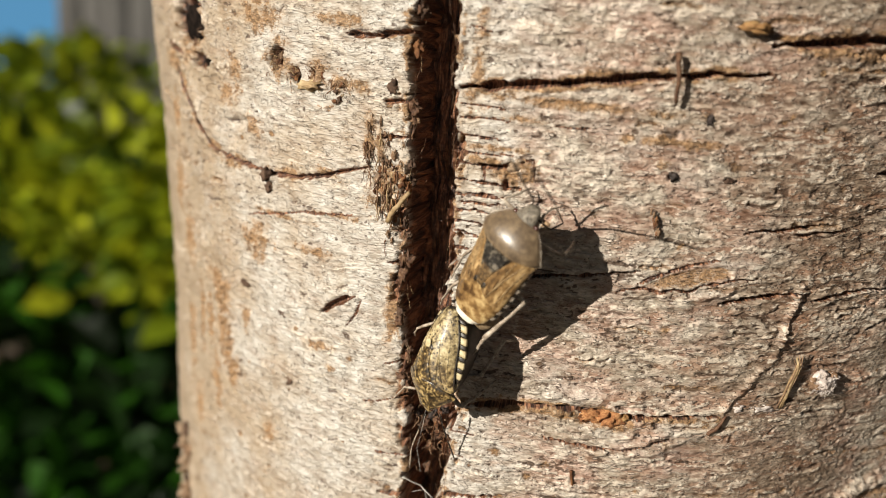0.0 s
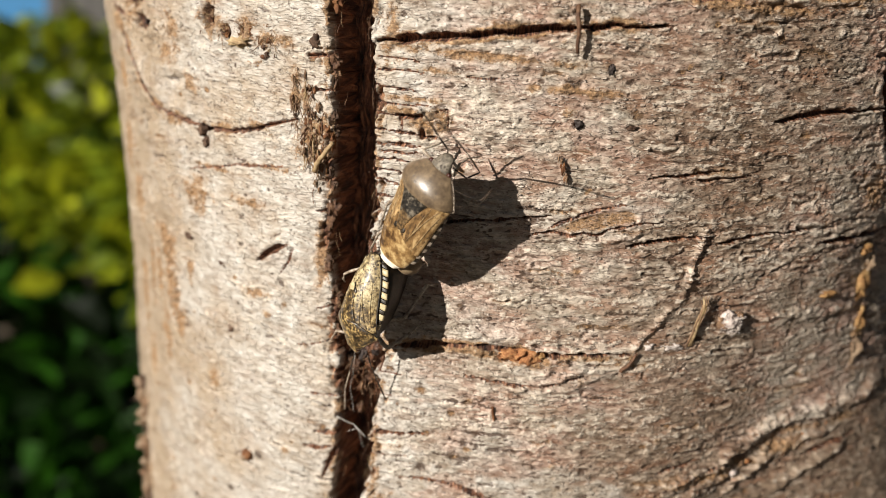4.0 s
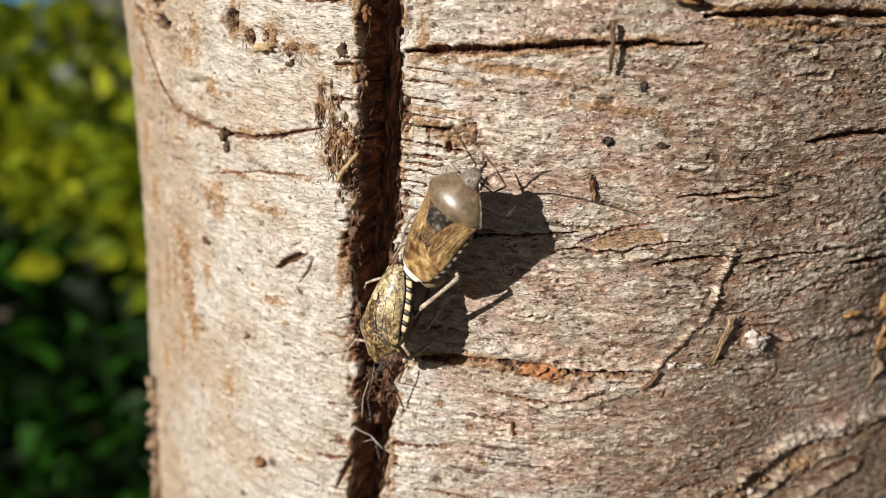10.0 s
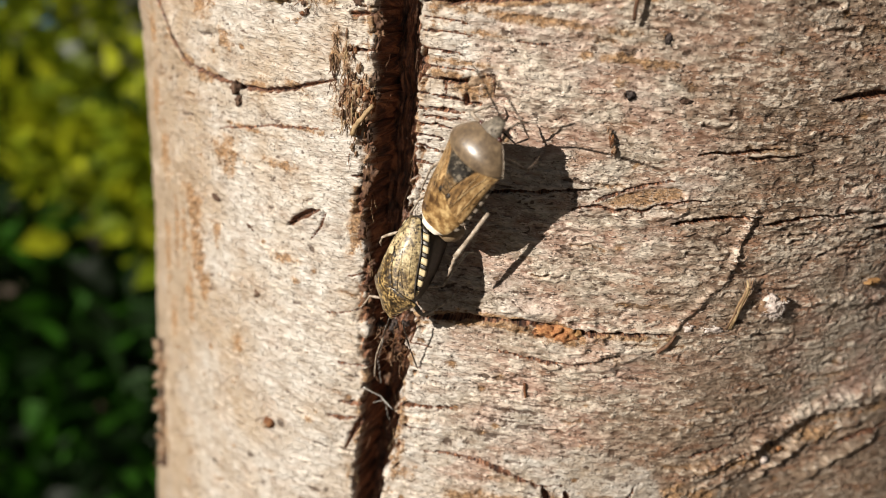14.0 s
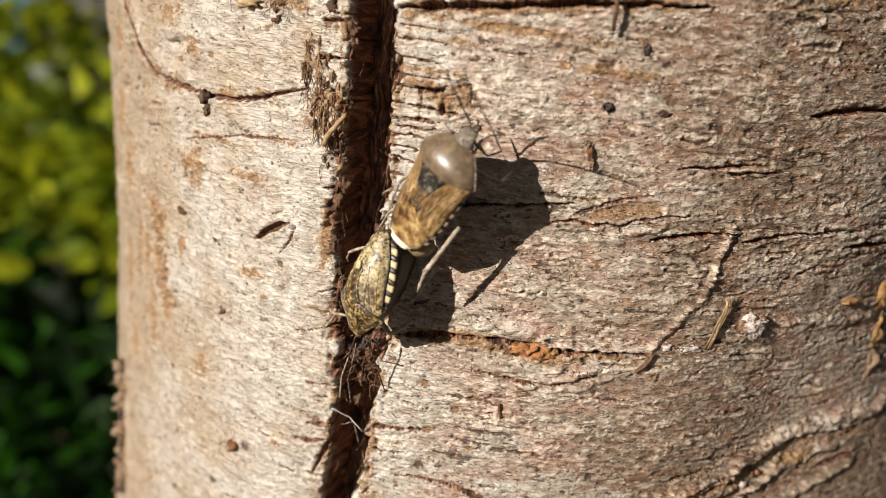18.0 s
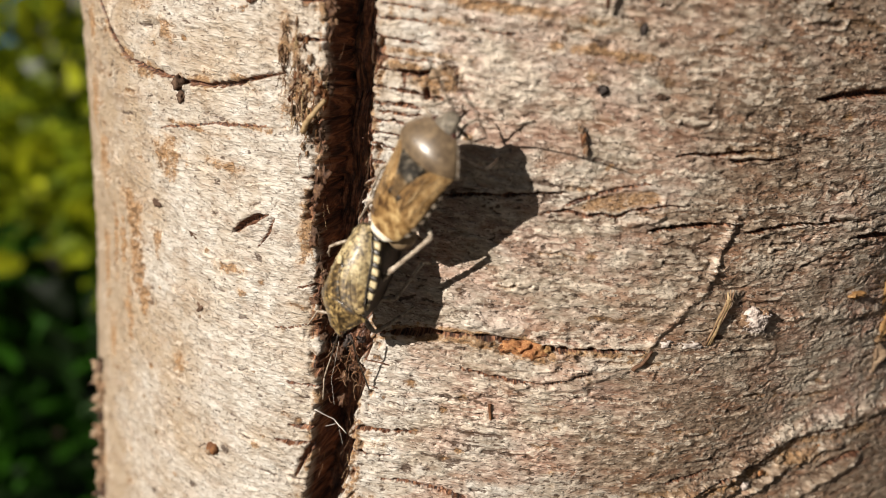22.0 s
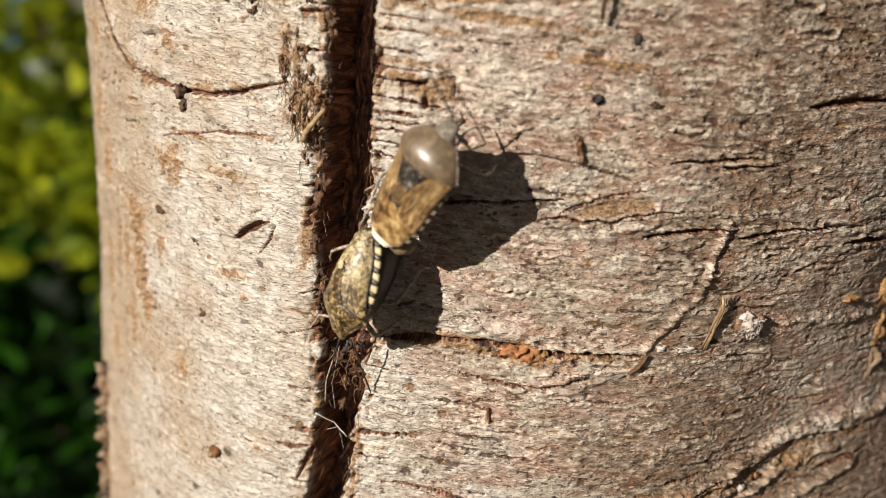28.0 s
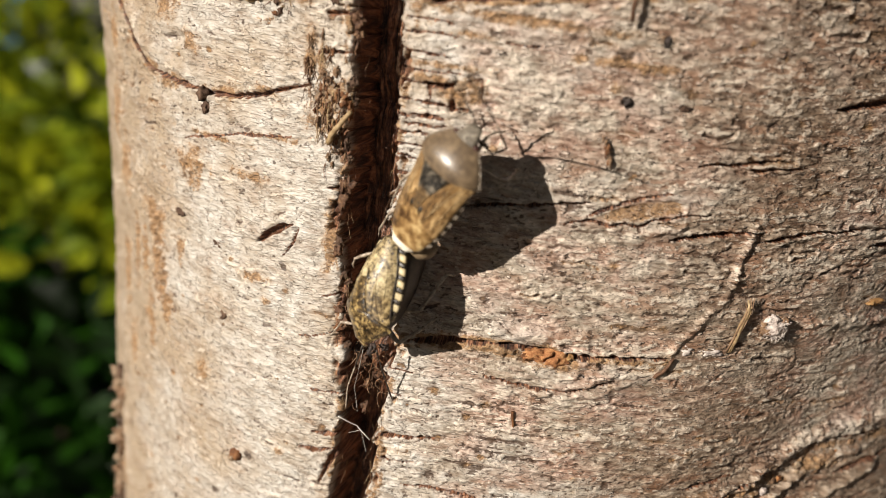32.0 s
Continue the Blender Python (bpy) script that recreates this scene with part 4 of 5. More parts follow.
for k in range(60):
    twig("bast_fibre", curl(-11.8 + rng.gauss(0, 1.5), -27.6 + rng.gauss(0, 2.4), rng.uniform(-1.6, 0.1), rng.uniform(0.6, 1.6), (0.2, -0.8)), rng.uniform(0.00003, 0.0001), 0.00003, (FIBRE, STALK, RUST)[k % 3], "", 4)
for k in range(12):
    wart("plug_crumb", -11.6 + rng.gauss(0, 1.4), -27.4 + rng.gauss(0, 2.6), (rng.uniform(0.3, 0.7), rng.uniform(0.3, 0.7)), rng.choice((SPOT, FIBRE, DARK, FIBRE)), "brown crumbs that plug the fissure" if not k else "", 150 + k, rng.uniform(0.3, 0.6), rng.uniform(-2.6, -0.6), 1.3)
for k in range(34):
    z = rng.uniform(-24, 24)
    s = float(np.interp(-z, [-b for _, b in LIP_L], [a for a, _ in LIP_L])) + rng.uniform(-0.6, 0.5)
    wart("lip_crumb", s, z, (rng.uniform(0.25, 0.7), rng.uniform(0.3, 0.9)), rng.choice((RUST, FIBRE, SPOT)), "crumb of inner bark on the fissure's lip" if not k else "", 200 + k, rng.uniform(0.2, 0.4), rng.uniform(-0.9, 0.0), 1.3)
for s, z, r in [(-55.3, 14.2, 1.6), (-36.6, 14.2, 1.6), (-34, 13, 1.0), (-27, 12.4, 1.5), (-30.5, 13.2, 1.0)]:
    for k in range(22):
        twig("bark_shred", curl(s + rng.gauss(0, r * 0.7), z + rng.gauss(0, r * 0.5), 0.1, rng.uniform(0.6, 1.8), (0, 0)), rng.uniform(0.00003, 0.00009), 0.00002, (FIBRE, RUST, STALK, STRAW)[k % 4], "", 4)
    for k in range(5):
        wart("bark_crumb", s + rng.gauss(0, r * 0.6), z + rng.gauss(0, r * 0.5), (rng.uniform(0.2, 0.45), rng.uniform(0.15, 0.4)), rng.choice((RUST, STALK, SPOT)), "", 300 + k, 0.14, 0.0, 1.3)

# ---- the two shield bugs, mated tail to tail ----
PRONOTUM = shell_material("bronze_brown_shell", (0.06, 0.036, 0.018), (0.15, 0.1, 0.054), (0.27, 0.19, 0.11), 0.55, 0.32, 1.0, 3400, gloss=0.48)
PRONOTUM.node_tree.nodes["Principled BSDF"].inputs["Coat IOR"].default_value = 1.8
HEAD = shell_material("grey_brown_head", (0.045, 0.036, 0.027), (0.14, 0.118, 0.09), (0.32, 0.275, 0.215), 1.0, 0.65, 0.0)
SCUTELLUM = shell_material("dark_speckled_shell", (0.004, 0.0035, 0.003), (0.016, 0.013, 0.01), (0.2, 0.17, 0.13), 0.7, 0.3, 0.9, 3800, ((0.035, 0.02, 0.009), (0.15, 0.09, 0.038), (0.3, 0.2, 0.095)), 0.1, 1.6, 0.3, turn=-0.2)
WING = shell_material("golden_brown_wing", (0.06, 0.03, 0.011), (0.24, 0.138, 0.054), (0.54, 0.37, 0.18), 0.75, 0.36, 0.5, 3000, None, 0.11, 1.0, streak=0.4)
MEMBRANE = shell_material("amber_membrane", (0.06, 0.028, 0.01), (0.26, 0.15, 0.056), (0.56, 0.4, 0.19), 0.3, 0.28, 0.6, 2600, None, 0.11, 0.55)
MOTTLED = shell_material("mottled_olive_shell", (0.008, 0.005, 0.002), (0.1, 0.06, 0.022), (0.5, 0.36, 0.155), 1.1, 0.34, 0.3, 2400, None, 0.075, 1.25)
MOTTLED_WING = shell_material("straw_olive_wing", (0.012, 0.007, 0.003), (0.16, 0.104, 0.042), (0.52, 0.39, 0.19), 0.95, 0.5, 0.15, 2300, ((0.06, 0.04, 0.018), (0.36, 0.275, 0.14), (0.62, 0.52, 0.31)), 0.09, 1.1, turn=-0.6)
PALE_BAND = plain("cream_yellow_band", (0.34, 0.26, 0.13), (0.55, 0.45, 0.26), (0.68, 0.6, 0.4), 900, 0.45)
# real dark markings, and also the belly, where it stands in for shade
DARK_BAND_AND_SHADE = plain("black_brown_band_and_belly_shade", (0.01, 0.007, 0.005), (0.024, 0.017, 0.011), (0.06, 0.042, 0.026), 900, 0.4)
VEIN = plain("straw_vein", (0.16, 0.1, 0.045), (0.29, 0.195, 0.095), (0.45, 0.33, 0.18), 900, 0.4)
BELLY = plain("buff_belly", (0.12, 0.08, 0.04), (0.24, 0.17, 0.1), (0.36, 0.28, 0.18), 900, 0.5)
LEG = plain("pale_speckled_leg", (0.13, 0.09, 0.06), (0.38, 0.31, 0.24), (0.64, 0.57, 0.48), 1500, 0.4)
FEELER = plain("dark_feeler", (0.01, 0.007, 0.005), (0.032, 0.021, 0.014), (0.1, 0.065, 0.045), 1200, 0.45)
EYE = plain("dark_red_eye", (0.015, 0.006, 0.005), (0.05, 0.015, 0.012), (0.09, 0.03, 0.02), 900, 0.2)
TAIL = plain("ivory_tail_edge", (0.62, 0.54, 0.42), (0.8, 0.74, 0.62), (0.88, 0.84, 0.75), 900, 0.25)


def smooth_line(knots):
    """A soft curve through (y, value) knots."""
    ys, vs = np.array(knots, float).T
    slopes = np.gradient(vs, ys)

    def value(y):
        y = min(max(y, ys[0]), ys[-1])
        i = min(int(np.searchsorted(ys, y, "right")) - 1, len(ys) - 2)
        h = ys[i + 1] - ys[i]
        t = (y - ys[i]) / h
        a, b = 2 * t ** 3 - 3 * t ** 2 + 1, t ** 3 - 2 * t ** 2 + t
        return float(a * vs[i] + b * h * slopes[i] + (1 - a) * vs[i + 1] + (t ** 3 - t ** 2) * h * slopes[i + 1])
    return value


class Form:
    """The outlines of a bug over its length, tail at y = -7.7 and head at y = 7, in mm: half widths and heights."""

    def __init__(self, hull, belly_edge, crest, shield, triangle, sharp, band, rim):
        self.hull, self.belly_edge, self.crest = smooth_line(hull), smooth_line(belly_edge), smooth_line(crest)
        self.shield, self.triangle = smooth_line(shield), smooth_line(triangle)
        self.sharp, self.band, self.rim = sharp, band, rim

    def back(self, x, y):
        k = min(abs(x) / (self.hull(y) + 0.12), 1.0)
        return self.crest(y) * max(0.0, 1 - k ** self.sharp) ** 0.8 + self.rim


GLOSSY = Form(
    [(-7.7, 1.55), (-7.2, 2.2), (-6, 2.8), (-4.5, 3.2), (-2.5, 3.45), (0, 3.65), (1.6, 3.9), (2.6, 4.15), (3.3, 4.0), (4.2, 3.4), (5.2, 2.45), (5.8, 1.8)],
    [(-7.0, 1.4), (-6.3, 2.6), (-5, 3.22), (-3.5, 3.5), (-2, 3.66), (0, 3.74), (1.5, 3.7), (2.6, 3.4), (5.0, 1.8), (5.8, 1.2)],
    [(-7.7, 0.75), (-6, 1.15), (-4, 1.5), (-2, 1.8), (0, 2.0), (1.6, 2.1), (2.6, 2.3), (3.4, 2.35), (4.2, 2.05), (5.0, 1.45), (5.8, 0.6)],
    [(1.95, 2.0), (2.15, 2.6), (2.4, 3.6), (2.65, 4.12), (3.3, 4.0), (4.2, 3.4), (5.2, 2.45), (5.7, 1.85)],
    [(-2.8, 0.12), (-2.5, 0.42), (-1.6, 0.6), (0, 1.15), (1.4, 1.75), (2.5, 2.2)], 2.2, 0.34, 0.2)
MOTTLE = Form(
    [(-7.5, 0.6), (-7.0, 1.15), (-6, 1.8), (-4.5, 2.55), (-2.5, 3.1), (0, 3.55), (1.5, 4.05), (2.5, 4.5), (3.2, 4.0), (4.2, 2.85), (5.2, 1.8), (5.9, 1.3)],
    [(-7.2, 1.2), (-6.4, 2.3), (-5, 3.1), (-3.5, 3.6), (-2, 4.0), (0, 4.1), (1.5, 3.8), (2.6, 3.4), (5.0, 1.6), (5.9, 1.0)],
    [(-7.5, 0.9), (-6, 1.4), (-4, 2.0), (-2, 2.5), (0, 2.7), (1.6, 2.65), (2.6, 2.4), (3.4, 2.0), (4.2, 1.55), (5.0, 1.15), (5.9, 0.7)],
    [(1.5, 2.2), (1.75, 2.7), (2.1, 3.8), (2.45, 4.45), (3.2, 4.0), (4.2, 2.85), (5.2, 1.8), (5.8, 1.35)],
    [(-2.9, 0.3), (-2.6, 0.62), (-1.6, 0.8), (0, 1.2), (1.0, 1.7), (2.0, 2.1)], 1.9, 0.85, 0.25)


def sheet(bm, form, y0, y1, left, right, lift, thick, ny=20, nx=12):
    """A curved plate on the back, between left(y) and right(y)."""
    tops, lows = [], []
    for i in range(ny + 1):
        y = y0 + (y1 - y0) * i / ny
        a, b = left(y), right(y)
        xs = [a + (b - a) * k / nx for k in range(nx + 1)]
        tops.append([bm.verts.new(Vector((x, y, form.back(x, y) + lift)) * MM) for x in xs])
        lows.append([bm.verts.new(Vector((x, y, form.back(x, y) + lift - thick)) * MM) for x in xs])
    for i in range(ny):
        for k in range(nx):
            bm.faces.new((tops[i][k], tops[i][k + 1], tops[i + 1][k + 1], tops[i + 1][k]))
            bm.faces.new((lows[i][k], lows[i + 1][k], lows[i + 1][k + 1], lows[i][k + 1]))
        bm.faces.new((tops[i][0], tops[i + 1][0], lows[i + 1][0], lows[i][0]))
        bm.faces.new((tops[i][nx], lows[i][nx], lows[i + 1][nx], tops[i + 1][nx]))
    for k in range(nx):
        bm.faces.new((tops[0][k], lows[0][k], lows[0][k + 1], tops[0][k + 1]))
        bm.faces.new((tops[ny][k], tops[ny][k + 1], lows[ny][k + 1], lows[ny][k]))
    return bm


def body_loft(bm, form, deep):
    """The rounded belly under the wings and the shield."""
    rings, under = [], smooth_line([(-7.2, 1.15), (-5, 1.2), (0, 1.0), (3, 0.75), (5.7, 0.3)])
    for i in range(25):
        y = -7.1 + 12.8 * i / 24
        w, ring = 0.94 * form.belly_edge(y), []
        for k in range(20):
            a = 2 * math.pi * k / 20
            x = w * math.cos(a) * (1 if math.sin(a) >= 0 else (0.95 if form is GLOSSY else 0.8))
            z = max(0.12, form.back(0.98 * x, y) - 0.25) * math.sin(a) ** 0.5 if math.sin(a) > 0 else deep * math.sin(a) * under(y)
            ring.append(bm.verts.new(Vector((x, y, z)) * MM))
        rings.append(ring)
    for a, b in zip(rings, rings[1:]):
        for k in range(20):
            bm.faces.new((a[k], a[(k + 1) % 20], b[(k + 1) % 20], b[k]))
    bm.faces.new(rings[0]), bm.faces.new(rings[-1])
    return bm


def edge_plate(form, side, y0, y1):
    """One plate of the flat rim of the abdomen beside the wings."""
    bm, rows = bmesh.new(), []
    for k in range(4):
        y = y0 + (y1 - y0) * k / 3
        b = form.belly_edge(y) * 1.02
        a = min(b - 0.2, form.hull(y)) - form.band
        rows.append([bm.verts.new(Vector((side * x, y, z)) * MM) for x, z in ((a, 0.5 + form.rim), (0.5 * (a + b), 0.5), (b - 0.05, 0.22), (b, 0.08), (b - 0.1, -0.12), (a, -0.2))])
    for p, q in zip(rows, rows[1:]):
        for i in range(6):
            bm.faces.new((p[i], p[(i + 1) % 6], q[(i + 1) % 6], q[i]))
    bm.faces.new(rows[0]), bm.faces.new(rows[-1])
    return bm


def limb(bug, inv, name, line, radii, swing=False):
    """A leg: thigh, shin and foot along points (s, z, off) of the bark. Returns the thigh and the shin."""
    p = [inv @ skin(*q) for q in line]
    hip, knee = p[0], p[1]
    bow = (p[1] - p[0]).cross(p[2] - p[1]).cross(p[1] - p[0]).normalized() * (knee - hip).length * -0.06
    thigh = part(name, tube(bmesh.new(), [q - hip for q in bent(hip, knee, bow, 6)], [radii[0] * k for k in (0.7, 0.85, 1.0, 1.1, 1.05, 0.9, 0.7)], 9), LEG, bug)
    thigh.location = hip
    shin = tube(bmesh.new(), [q - knee for q in bent(knee, p[2], -bow * 0.5, 6)], [radii[1] * k for k in (1.15, 0.9, 0.85, 0.85, 0.9, 1.0, 1.1)], 9)
    foot = tube(bmesh.new() if not swing else shin, [q - knee for q in bent(p[2], p[3], (0, 0, 0), 5)], [radii[2] * k for k in (0.8, 1.15, 0.75, 1.15, 0.7, 0.3)], 7)
    tibia = part("shin", shin, LEG, thigh)
    tibia.location = knee - hip
    if not swing:
        part("foot", foot, LEG, thigh).location = knee - hip
    return thigh, tibia


def feeler(bug, inv, line, r, pale):
    """An antenna in jointed rods along points (s, z, off) of the bark."""
    p = [inv @ skin(*q) for q in line]
    whole = part("antenna", tube(bmesh.new(), bent(p[0], p[1], (0, 0, 0), 3), [r * k for k in (0.9, 1.0, 1.0, 0.8)], 7), FEELER, bug)
    for k in range(1, len(p) - 1):
        part("antenna_joint", tube(bmesh.new(), bent(p[k], p[k + 1], (0, 0, 0), 5), [r * j for j in (0.55, 0.85, 1.0, 1.05, 1.0, 0.7)], 7), LEG if k in pale else FEELER, whole)
    return whole


def head_mesh(bm, wide_mm, long_mm):
    """A flat, blunt head with side lobes, from y = 0 to its tip."""
    half = smooth_line([(0, 1.0), (0.25, 1.02), (0.5, 0.78), (0.8, 0.6), (0.95, 0.42), (1.0, 0.2)])
    rows = []
    for i in range(13):
        t = i / 12
        w, h = wide_mm * half(t), 0.75 * (1 - 0.6 * t * t)
        rows.append([bm.verts.new(Vector((w * math.cos(a), long_mm * t, h * math.sin(a) * (1.0 if math.sin(a) > 0 else 0.7) - 0.55 * t * t)) * MM) for a in (2 * math.pi * k / 16 for k in range(16))])
    for a, b in zip(rows, rows[1:]):
        for k in range(16):
            bm.faces.new((a[k], a[(k + 1) % 16], b[(k + 1) % 16], b[k]))
    bm.faces.new(rows[0]), bm.faces.new(rows[-1])
    return bm


def shield_bug(label, m, form, looks, legs, feelers):
    """One bug, head towards +y, at the pose m. looks: materials of shield, triangle, wings, membrane, head."""
    bug = tagged(new("shield_bug"), label, "insect", "mating pair of bugs")
    bug.matrix_world = m
    inv = m.inverted()
    pron, scut, wing, film, face = looks
    glossy = form is GLOSSY
    shoulder = 2.2 if glossy else 1.8
    # belly coloured near black for shade; the lower bug's is deepened to widen its shadow
    part("abdomen", body_loft(bmesh.new(), form, 3.2 if glossy else 4.2), DARK_BAND_AND_SHADE, bug)
    part("membrane", sheet(bmesh.new(), form, -7.7 if glossy else -7.4, -2.2, lambda y: -0.97 * form.hull(y), lambda y: 0.97 * form.hull(y), 0.06, 0.07, 16, 14), film, bug, "amber membrane of the folded wings")
    for side in (-1, 1):
        outer = lambda y: side * 0.985 * form.hull(y)
        slant = smooth_line([(-4.6, 0.93), (-4.0, 0.6), (-3.2, 0.2), (-2.7, 0.06), (0, 0.1)])
        inner = lambda y: side * (0.93 * form.triangle(y) if y > -2.4 else slant(y) * form.hull(y))
        case = part("wing_case", sheet(bmesh.new(), form, -4.6, shoulder + 0.3, inner, outer, 0.15, 0.1, 26, 10), wing, bug)
        for k, (x0, y0, x1, y1) in enumerate(((0.5, -2.7, 0.62, 2.0), (0.42, -3.6, 0.8, 2.0), (0.75, -4.2, 0.9, 1.6))):
            q = [(side * (x0 + t * (x1 - x0)) * form.hull(y0 + t * (y1 - y0)), y0 + t * (y1 - y0)) for t in (j / 8 for j in range(9))]
            part("wing_vein", tube(bmesh.new(), [Vector((x, y, form.back(x, y) + 0.16)) * MM for x, y in q], [MM * j for j in (0.02, 0.045, 0.06, 0.07, 0.07, 0.07, 0.06, 0.05, 0.03)], 6), VEIN if glossy else wing, case)
        if glossy:
            spot = Matrix.Translation(Vector((side * 0.62, -2.5, form.back(0.62, -2.5) + 0.14)) * MM)
            part("wing_spot", lump(bmesh.new(), spot, (0.3 * MM, 0.42 * MM, 0.07 * MM), 0.3, 3 + side, 2), DARK_BAND_AND_SHADE, case, "black-brown spot beside the tip of the triangle")
        steps, reach = (7, 7.9) if glossy else (6, 8.4)
        for k in range(steps):
            y0 = -6.6 + reach * k / steps
            y1 = y0 + reach / steps
            mid = y0 + (y1 - y0) * (0.42 if not glossy else 0.5)
            part("edge_band", edge_plate(form, side, y0 + 0.02, mid), DARK_BAND_AND_SHADE, bug, "black edge band" if not k else "")
            part("edge_band", edge_plate(form, side, mid + 0.02, y1 - 0.02), PALE_BAND if not glossy else LEG, bug, "cream edge band" if not k else "")
        if not glossy:
            seam = [Vector((side * form.hull(y), y, form.back(form.hull(y), y) + 0.12)) * MM for y in (j * 0.8 - 6.4 for j in range(11))]
            part("wing_seam", tube(bmesh.new(), seam, [0.00012] * 11, 6), DARK_BAND_AND_SHADE, case)
        rim = [Vector((side * (form.shield(y) - 0.02), y, form.back(form.shield(y), y) + 0.14)) * MM for y in (2.55, 2.8, 3.2, 3.7, 4.3, 4.9, 5.5)]
        part("shield_rim", tube(bmesh.new(), rim, [MM * k for k in (0.06, 0.13, 0.13, 0.11, 0.1, 0.09, 0.05)], 7), LEG if glossy else pron, bug, "pale raised rim of the shoulder shield" if side == 1 and glossy else "")
    part("scutellum", sheet(bmesh.new(), form, -2.8, shoulder + 0.4, lambda y: -form.triangle(y), form.triangle, 0.24, 0.16, 20, 12), scut, bug, "triangular back plate")
    part("pronotum", sheet(bmesh.new(), form, 1.97 if glossy else 1.55, 5.7, lambda y: -form.shield(y), form.shield, 0.3, 0.3, 26, 26), pron, bug, "domed glossy shoulder shield" if glossy else "mottled shoulder shield")
    tip = 1.45 if glossy else 0.95
    head = part("head", head_mesh(bmesh.new(), tip, 2.2 if glossy else 1.5), face, bug)
    head.location = Vector((0, 5.25, 0.45 if glossy else 0.35)) * MM
    for side in (-1, 1):
        part("eye", lump(bmesh.new(), Matrix.Translation(Vector((side * tip * 1.02, 0.45, 0.1)) * MM), (0.36 * MM, 0.36 * MM, 0.33 * MM), 0.02, 1, 2), EYE, head)
    if glossy:
        part("tail_edge", sheet(bmesh.new(), form, -7.95, -7.35, lambda y: -1.2 - 1.2 * (y + 7.95), lambda y: 1.2 + 1.2 * (y + 7.95), 0.16, 0.2, 6, 8), TAIL, bug, "shining ivory tail edge")
        # joining segment, oversized and set low to block sun between the two shadows
        part("tail_segment", lump(bmesh.new(), Matrix.Translation(Vector((0.9, -7.3, -1.7)) * MM), (1.9 * MM, 1.7 * MM, 1.6 * MM), 0.1, 5, 3), BELLY, bug, "buff tail segment that joins the pair")
    else:
        spot = Matrix.Translation(Vector((0.15, -2.55, form.back(0, -2.55) + 0.2)) * MM)
        part("triangle_tip", lump(bmesh.new(), spot, (0.5 * MM, 0.75 * MM, 0.12 * MM), 0.15, 8, 3), PALE_BAND, bug, "cream tip of the triangular back plate")
    limbs = [limb(bug, inv, "leg", line, radii, swing) for line, radii, swing in legs]
    for line, pale in feelers:
        feeler(bug, inv, line, 0.00011, pale)
    return bug, limbs


def bug_pose(way, up, centre, size):
    """A pose from the way tail to head, the way up and the middle."""
    y = Vector(way).normalized()
    x = y.cross(Vector(up)).normalized()
    z = x.cross(y)
    return Matrix.Translation(centre) @ Matrix((x, y, z)).transposed().to_4x4() @ Matrix.Scale(size, 4)


UPPER = bug_pose((0.405, -0.16, 0.9), (-0.50, -0.86, 0.06), (-0.00475, -0.07838, 1.17735), 0.95)
LOWER = bug_pose((-0.15, -0.07, -0.98), (-0.70, -0.70, 0.12), (-0.01010, -0.07639, 1.16440), 0.885)
THIN, STOUT = (0.0002, 0.00014, 0.0001), (0.00031, 0.00025, 0.00016)
upper_bug, upper_legs = shield_bug("glossy bronze-brown shield bug mating on tree bark", UPPER, GLOSSY, (PRONOTUM, SCUTELLUM, WING, MEMBRANE, HEAD), [
    ([(-1.7, -0.6, 4.2), (1.3, -1.5, 5.0), (2.0, -1.1, 2.8), (2.4, -0.7, 0.6)], (0.00022, 0.0002, 0.00015), False),
    ([(-1.65, 0.98, 4.0), (-1.12, 2.44, 4.6), (-0.48, 2.87, 3), (0.83, 2.89, 0.6)], THIN, False),
    ([(-4.11, 2.55, 4), (-5.28, 3.36, 3.6), (-3.7, 4.12, 2.2), (-2.99, 4.4, 0.8)], THIN, False),
    ([(-7.83, -2.24, 3.5), (-9.19, -3.65, 3.2), (-10.45, -5.99, 1), (-11.0, -7.36, 0.2)], THIN, False),
    ([(-5.58, -6.01, 4.2), (-1.9, -6.8, 6.5), (-5.4, -11.9, 6.2), (-6.4, -14.4, 5.2)], (0.00034, 0.0003, 0.00022), True),
    ([(-8.95, -6.28, 3), (-10.3, -7.55, 2.8), (-11.68, -9.72, 1), (-12.5, -11.3, -1)], THIN, False),
], [([(-1.69, 2.05, 5.0), (-0.33, 0.83, 3.8), (0.92, 1.30, 2.0), (-0.22, 4.13, 6.5), (-1.17, 6.71, 12), (-1.71, 8.38, 16), (-2.02, 9.72, 19.5)], (2,)),
    ([(-2.32, 3.37, 5.4), (-2.19, 4.13, 6), (-2.92, 5.59, 7.5), (-3.58, 7.21, 9.2), (-4.19, 8.98, 11.5)], ())])
